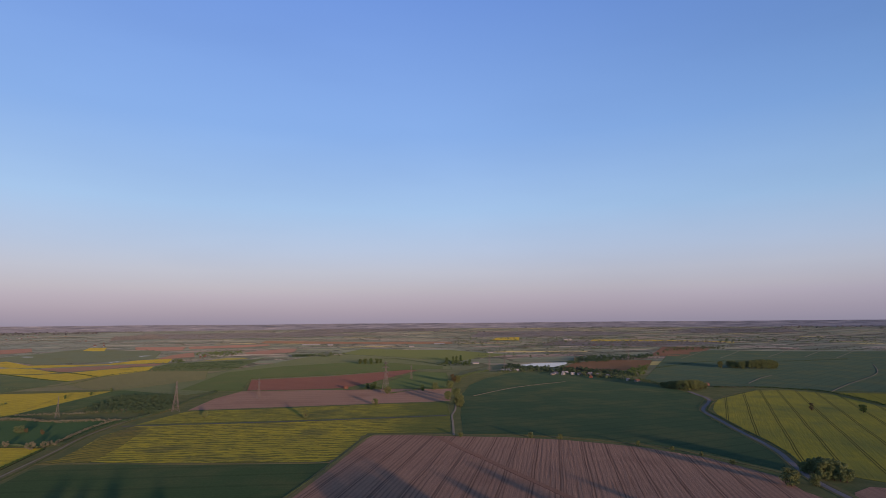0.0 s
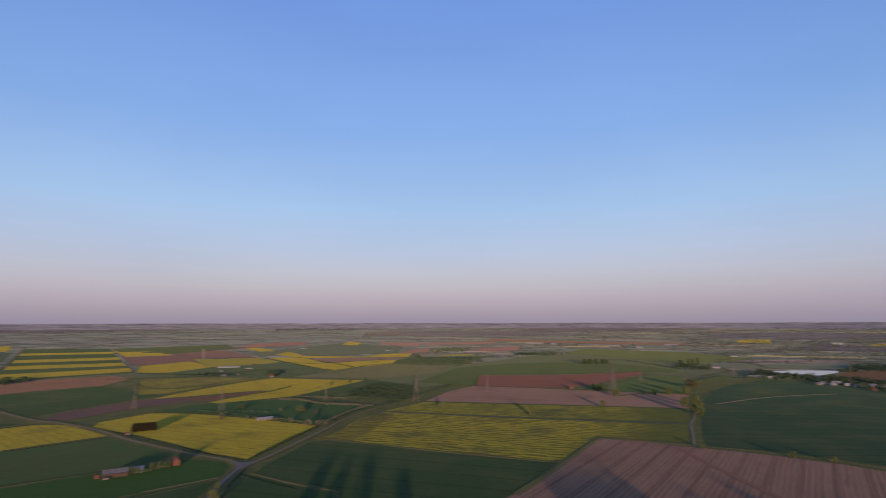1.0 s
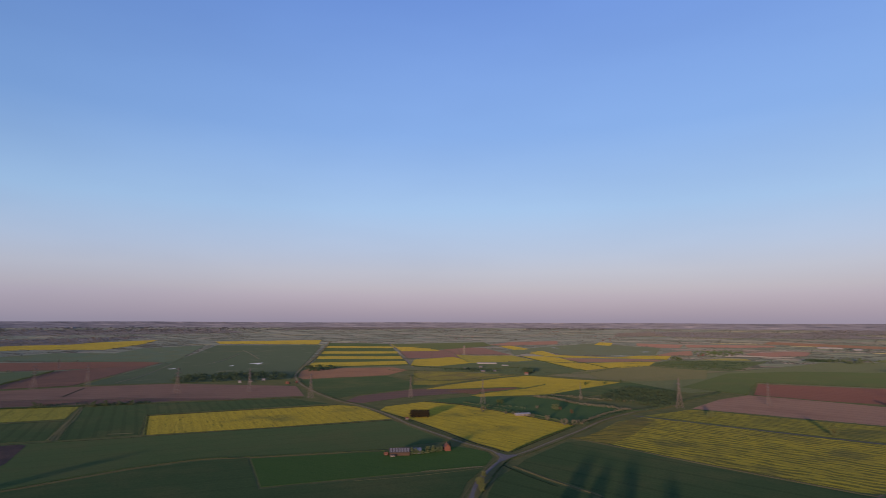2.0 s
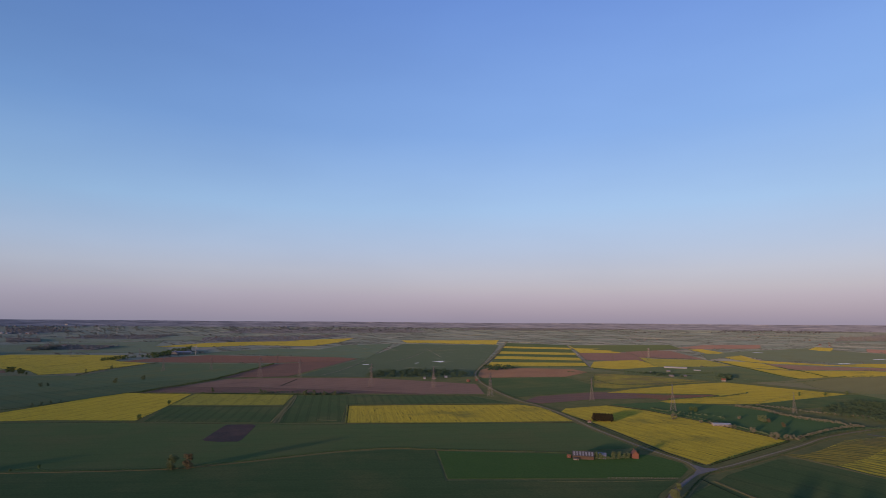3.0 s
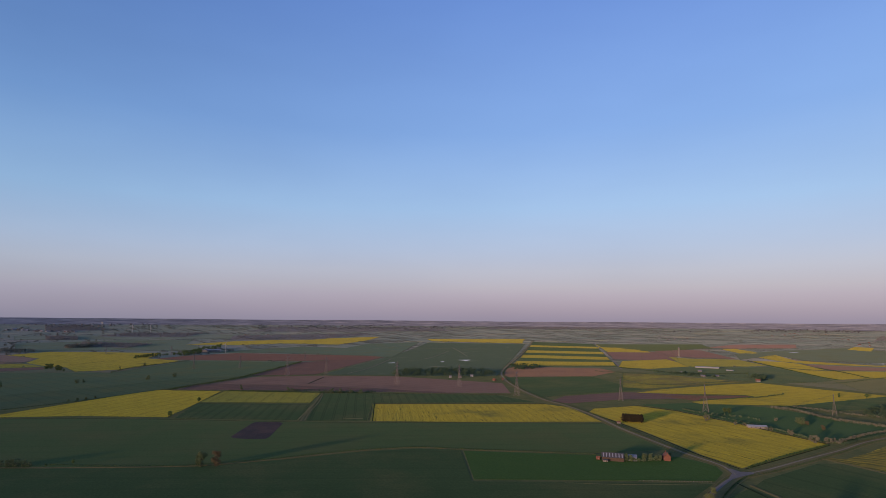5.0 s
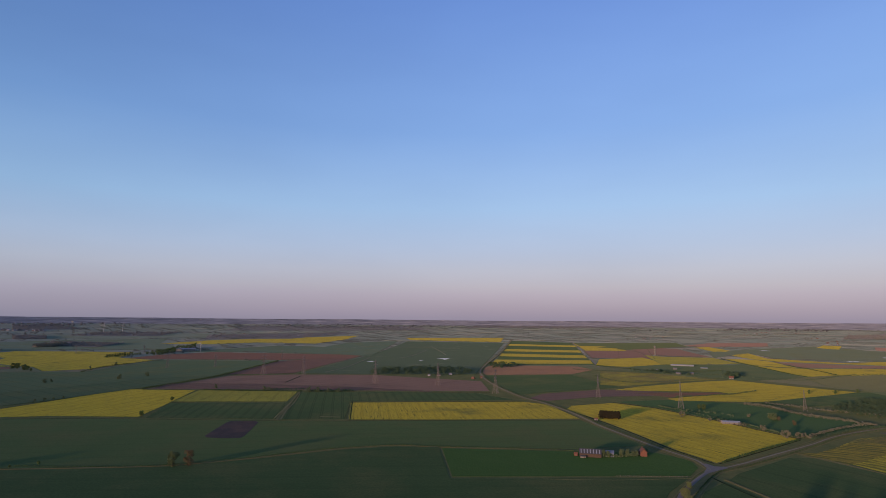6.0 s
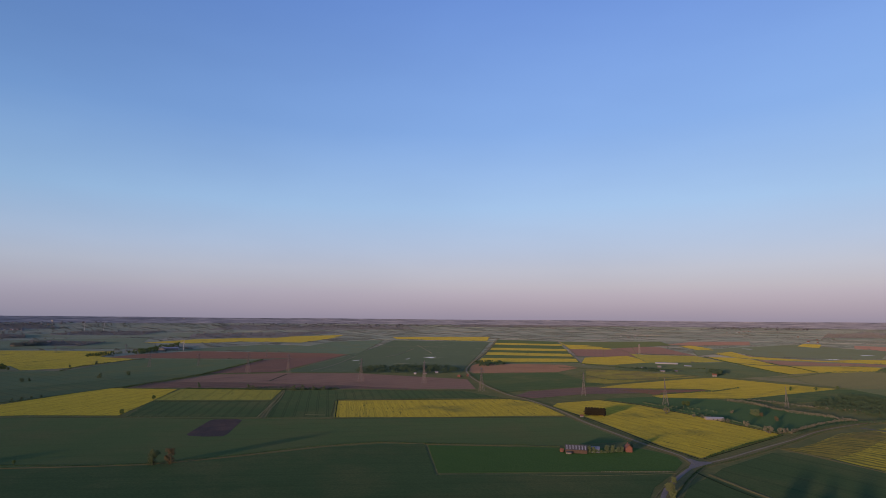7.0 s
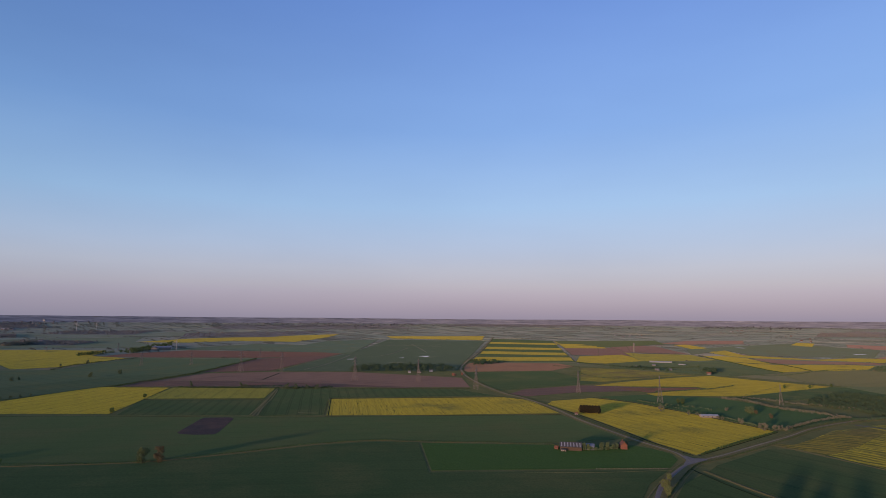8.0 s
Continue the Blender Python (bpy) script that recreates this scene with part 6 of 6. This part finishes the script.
far_town("far_sheds", [(-4141, -1056), (-4011, -1088), (-3765, -680), (-3900, -700)], 46, 10, "pale glasshouses and sheds on the plain", (0.34, 0.34, 0.36), 1.0)
far_town("far_sheds", [(-4492, -1102), (-4632, -1139), (-4770, -4), (-4442, 1738), (-4440, 1737), (-4732, -2)], 60, 7, "far pale warehouses and sheds below the hills", (0.32, 0.32, 0.33), 0.7)
far_town("far_sheds", [(-2935, 3760), (-2937, 3759), (-1162, 4626), (3098, 3627), (3062, 3584), (-1160, 4627)], 90, 8, "far pale sheds and roofs on the plain", (0.28, 0.275, 0.275), 0.6)
far_town("far_sheds", [(-4212, 1749), (-4406, 1828), (-2043, 4310), (-2024, 4266)], 60, 9, "far pale sheds and roofs on the plain", (0.26, 0.25, 0.25), 0.6)

# ---------------------------------------------------------------- far hedgerows, copses and woods
def far_hedgerows():
    rng = np.random.default_rng(77)
    bl = []
    for _ in range(3000):
        a = radians(rng.uniform(-48, 112))
        r = 4740 - 2900 * rng.uniform(0, 1) ** 1.6
        x, y = -math.sin(a) * r, math.cos(a) * r
        ang = radians(12) + (math.pi / 2 if rng.random() < 0.12 else 0) + rng.normal(0, 0.1)
        n = int(rng.uniform(8, 46))
        hh = rng.uniform(1.6, 3.6) * (1.6 if rng.random() < 0.2 else 1)
        gap = rng.uniform(0.0, 0.4)
        for i in range(n):
            if rng.random() < gap:
                continue
            px, py = x + math.cos(ang) * i * 7, y + math.sin(ang) * i * 7
            if math.hypot(px, py) > 4770 or any(inside(px, py, f_) for f_ in PARCELS):
                continue
            k = hh * rng.uniform(0.6, 1.4)
            bl.append((px + rng.normal(0, 1.5), py + rng.normal(0, 1.5), land(px, py) + 0.4 * k, 0.6 * k + 0.5))
    q, f = blob_leaves(bl, 8, 0.9, rng)
    tagged(link_mesh("far_hedgerows", q, f, M_HEDGE_HAZED), "hedgerow trees across the distant farmland, paled for haze", "hedge", kind="stuff")


far_hedgerows()
WOODS = ([(306, 3595), (445, 4231), (1090, 4195), (1548, 3713), (913, 3505)], [(-1918, 3517), (-1948, 3996), (-828, 4367), (-426, 3928), (-1239, 3557)], [(1645, 3669), (2054, 4103), (2545, 3734), (2398, 3409)], [(-1056, 4230), (-880, 4626), (155, 4738), (147, 4430)],
         [(-3399, -509), (-3758, -431), (-3751, 4), (-3315, -101)], [(-3098, -671), (-3404, -740), (-3347, -593), (-3088, -546)], [(-1808, 3283), (-2001, 3697), (-1803, 3840), (-1597, 3579)], [(-3947, 271), (-4497, 466), (-4294, 1681), (-3764, 1746)],
         [(-3859, -842), (-4429, -971), (-4558, -818), (-4142, -537)], [(-3976, 2045), (-4126, 2394), (-3422, 3323), (-3232, 3435)], [(581, 2639), (702, 2982), (1312, 2855), (1509, 2620), (1109, 2410)], [(-3005, 120), (-3473, 165), (-3613, 1092), (-2984, 538)], [(-2567, -450), (-2852, -483), (-2678, -202), (-2458, -275)])
# floor colour lifted to pale grey, the same painted haze as the crowns
M_FLOOR_HAZED = crop("woodland_floor", (0.17, 0.165, 0.158), (0.20, 0.19, 0.18), 0, tram=0, streak=0.1, bump=0.6)
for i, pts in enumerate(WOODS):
    scrub("woodland", pts, 620, 7, M_LEAF_HAZED, "distant woodland paled grey for haze", 60 + i, 9, 1.5, "wood")
    field("woodland_floor", M_FLOOR_HAZED, "ground under a distant wood, paled for haze", pts, 0.5, "wood", "structure")
scrub("woodland", [(152, 2731), (201, 3500), (716, 3426), (1541, 3280), (2424, 2837), (2086, 2441), (1370, 2620), (734, 2809)], 420, 8, M_LEAF_GREY, "scattered dark trees round a distant village", 91, 14, 1.5, "wood")
scrub("woodland", [(185, 1883), (266, 2759), (1108, 2652), (986, 2358), (565, 2070), (409, 1846)], 130, 7, M_LEAF_GREY, "loose belt of trees and thickets beyond a lake", 92, 16, 1.2, "wood")
scrub("woodland", [(-837, 2088), (-913, 2313), (-854, 2380), (-765, 2396), (-701, 2222), (-722, 2075), (-749, 2019)], 120, 7, M_LEAF, "sunlit trees round a hamlet", 90, 18, 1.0, "wood")


def upland_woods():
    """Hedges and small woods on the low hills at the skyline."""
    rng = np.random.default_rng(12)
    bl = []
    for _ in range(420):
        a0 = radians(rng.uniform(-48, 112))
        f_ = rng.uniform(0.05, 0.95)
        run = rng.uniform(8, 60)
        for i in range(int(run / 5)):
            a = a0 + i * 5 / 4700
            c, s_ = -math.sin(a), math.cos(a)
            top = 117 + 3.5 * noise.noise((c * 5, s_ * 5, 1)) + 1.6 * noise.noise((c * 40, s_ * 40, 2))
            mid = 0.35 * land(4760, 0) + 0.65 * top
            low_ = land(4680, 0) - 2
            r, z = (4680 + 80 * f_ / 0.6, low_ + (mid - low_) * f_ / 0.6) if f_ < 0.6 else (4760 + 26 * (f_ - 0.6) / 0.4, mid + (top - mid) * (f_ - 0.6) / 0.4)
            k = rng.uniform(0.7, 1.6)
            bl.append((r * c, r * s_, z + 0.2, k))
    q, f = blob_leaves(bl, 8, 0.9, rng)
    tagged(link_mesh("upland_woods", q, f, M_LEAF_HAZED), "thin hedges and small woods on far hills", "wood", kind="stuff")


upland_woods()


def margins():
    """Weedy field margins and low gappy hedges along the edges of every parcel."""
    rng = np.random.default_rng(31)
    bl = []
    for pts in PARCELS:
        for (x1, y1), (x2, y2) in zip(pts, pts[1:] + pts[:1]):
            d = math.hypot(x2 - x1, y2 - y1)
            r = math.hypot((x1 + x2) / 2, (y1 + y2) / 2)
            if d < 2 or r < 700:
                continue
            gap = rng.uniform(0.1, 0.75) if r > 700 else 0.15
            hh = max(0.22, rng.uniform(0.5, 1.0) * (r - 350) / 1000) * (1.6 if rng.random() < 0.15 else 1)
            step = max(1.0, r / 520)
            for i in range(int(d / step)):
                f_ = (i + rng.random()) * step / d
                px, py = x1 + (x2 - x1) * f_, y1 + (y2 - y1) * f_
                if rng.random() < gap or math.hypot(px, py) > 4700:
                    continue
                k = hh * rng.uniform(0.5, 1.3) * (2.2 if rng.random() < 0.03 else 1)
                bl.append((px + rng.normal(0, 0.5), py + rng.normal(0, 0.5), land(px, py) + 0.35 * k, 0.7 * k))
    q, f = blob_leaves(bl, 7, 0.28, rng)
    tagged(link_mesh("field_margins", q, f, M_LEAF_GREY), "weedy field margins and low gappy hedges", "hedge", kind="stuff")


margins()


LANES = ([(-252, 272), (-265, 290), (-284, 322), (-305, 360), (-318, 391), (-321, 425), (-330, 482), (-344, 555), (-359, 630), (-362, 726), (-350, 827)], [(-345, 403), (-390, 409), (-444, 421), (-502, 435), (-583, 461), (-667, 478), (-732, 483), (-854, 516), (-1015, 577), (-1217, 691), (-1755, 1072), (-2648, 1691)])
for k, pts in enumerate(LANES):
    for d in (4.2,):
        hedge("hedge", beside(pts, d), 0.5, 0.8, M_LEAF_DARK, "low dark hedge and ditch bank beside a lane", 0.35, 80 + k, size=0.35, per=9)
    for d in (-6.4, 6.4):
        ribbon("verge", beside(pts, d), 1.0, M_VERGE, "pale grass edge of a ditch", category="verge", h=0.13)
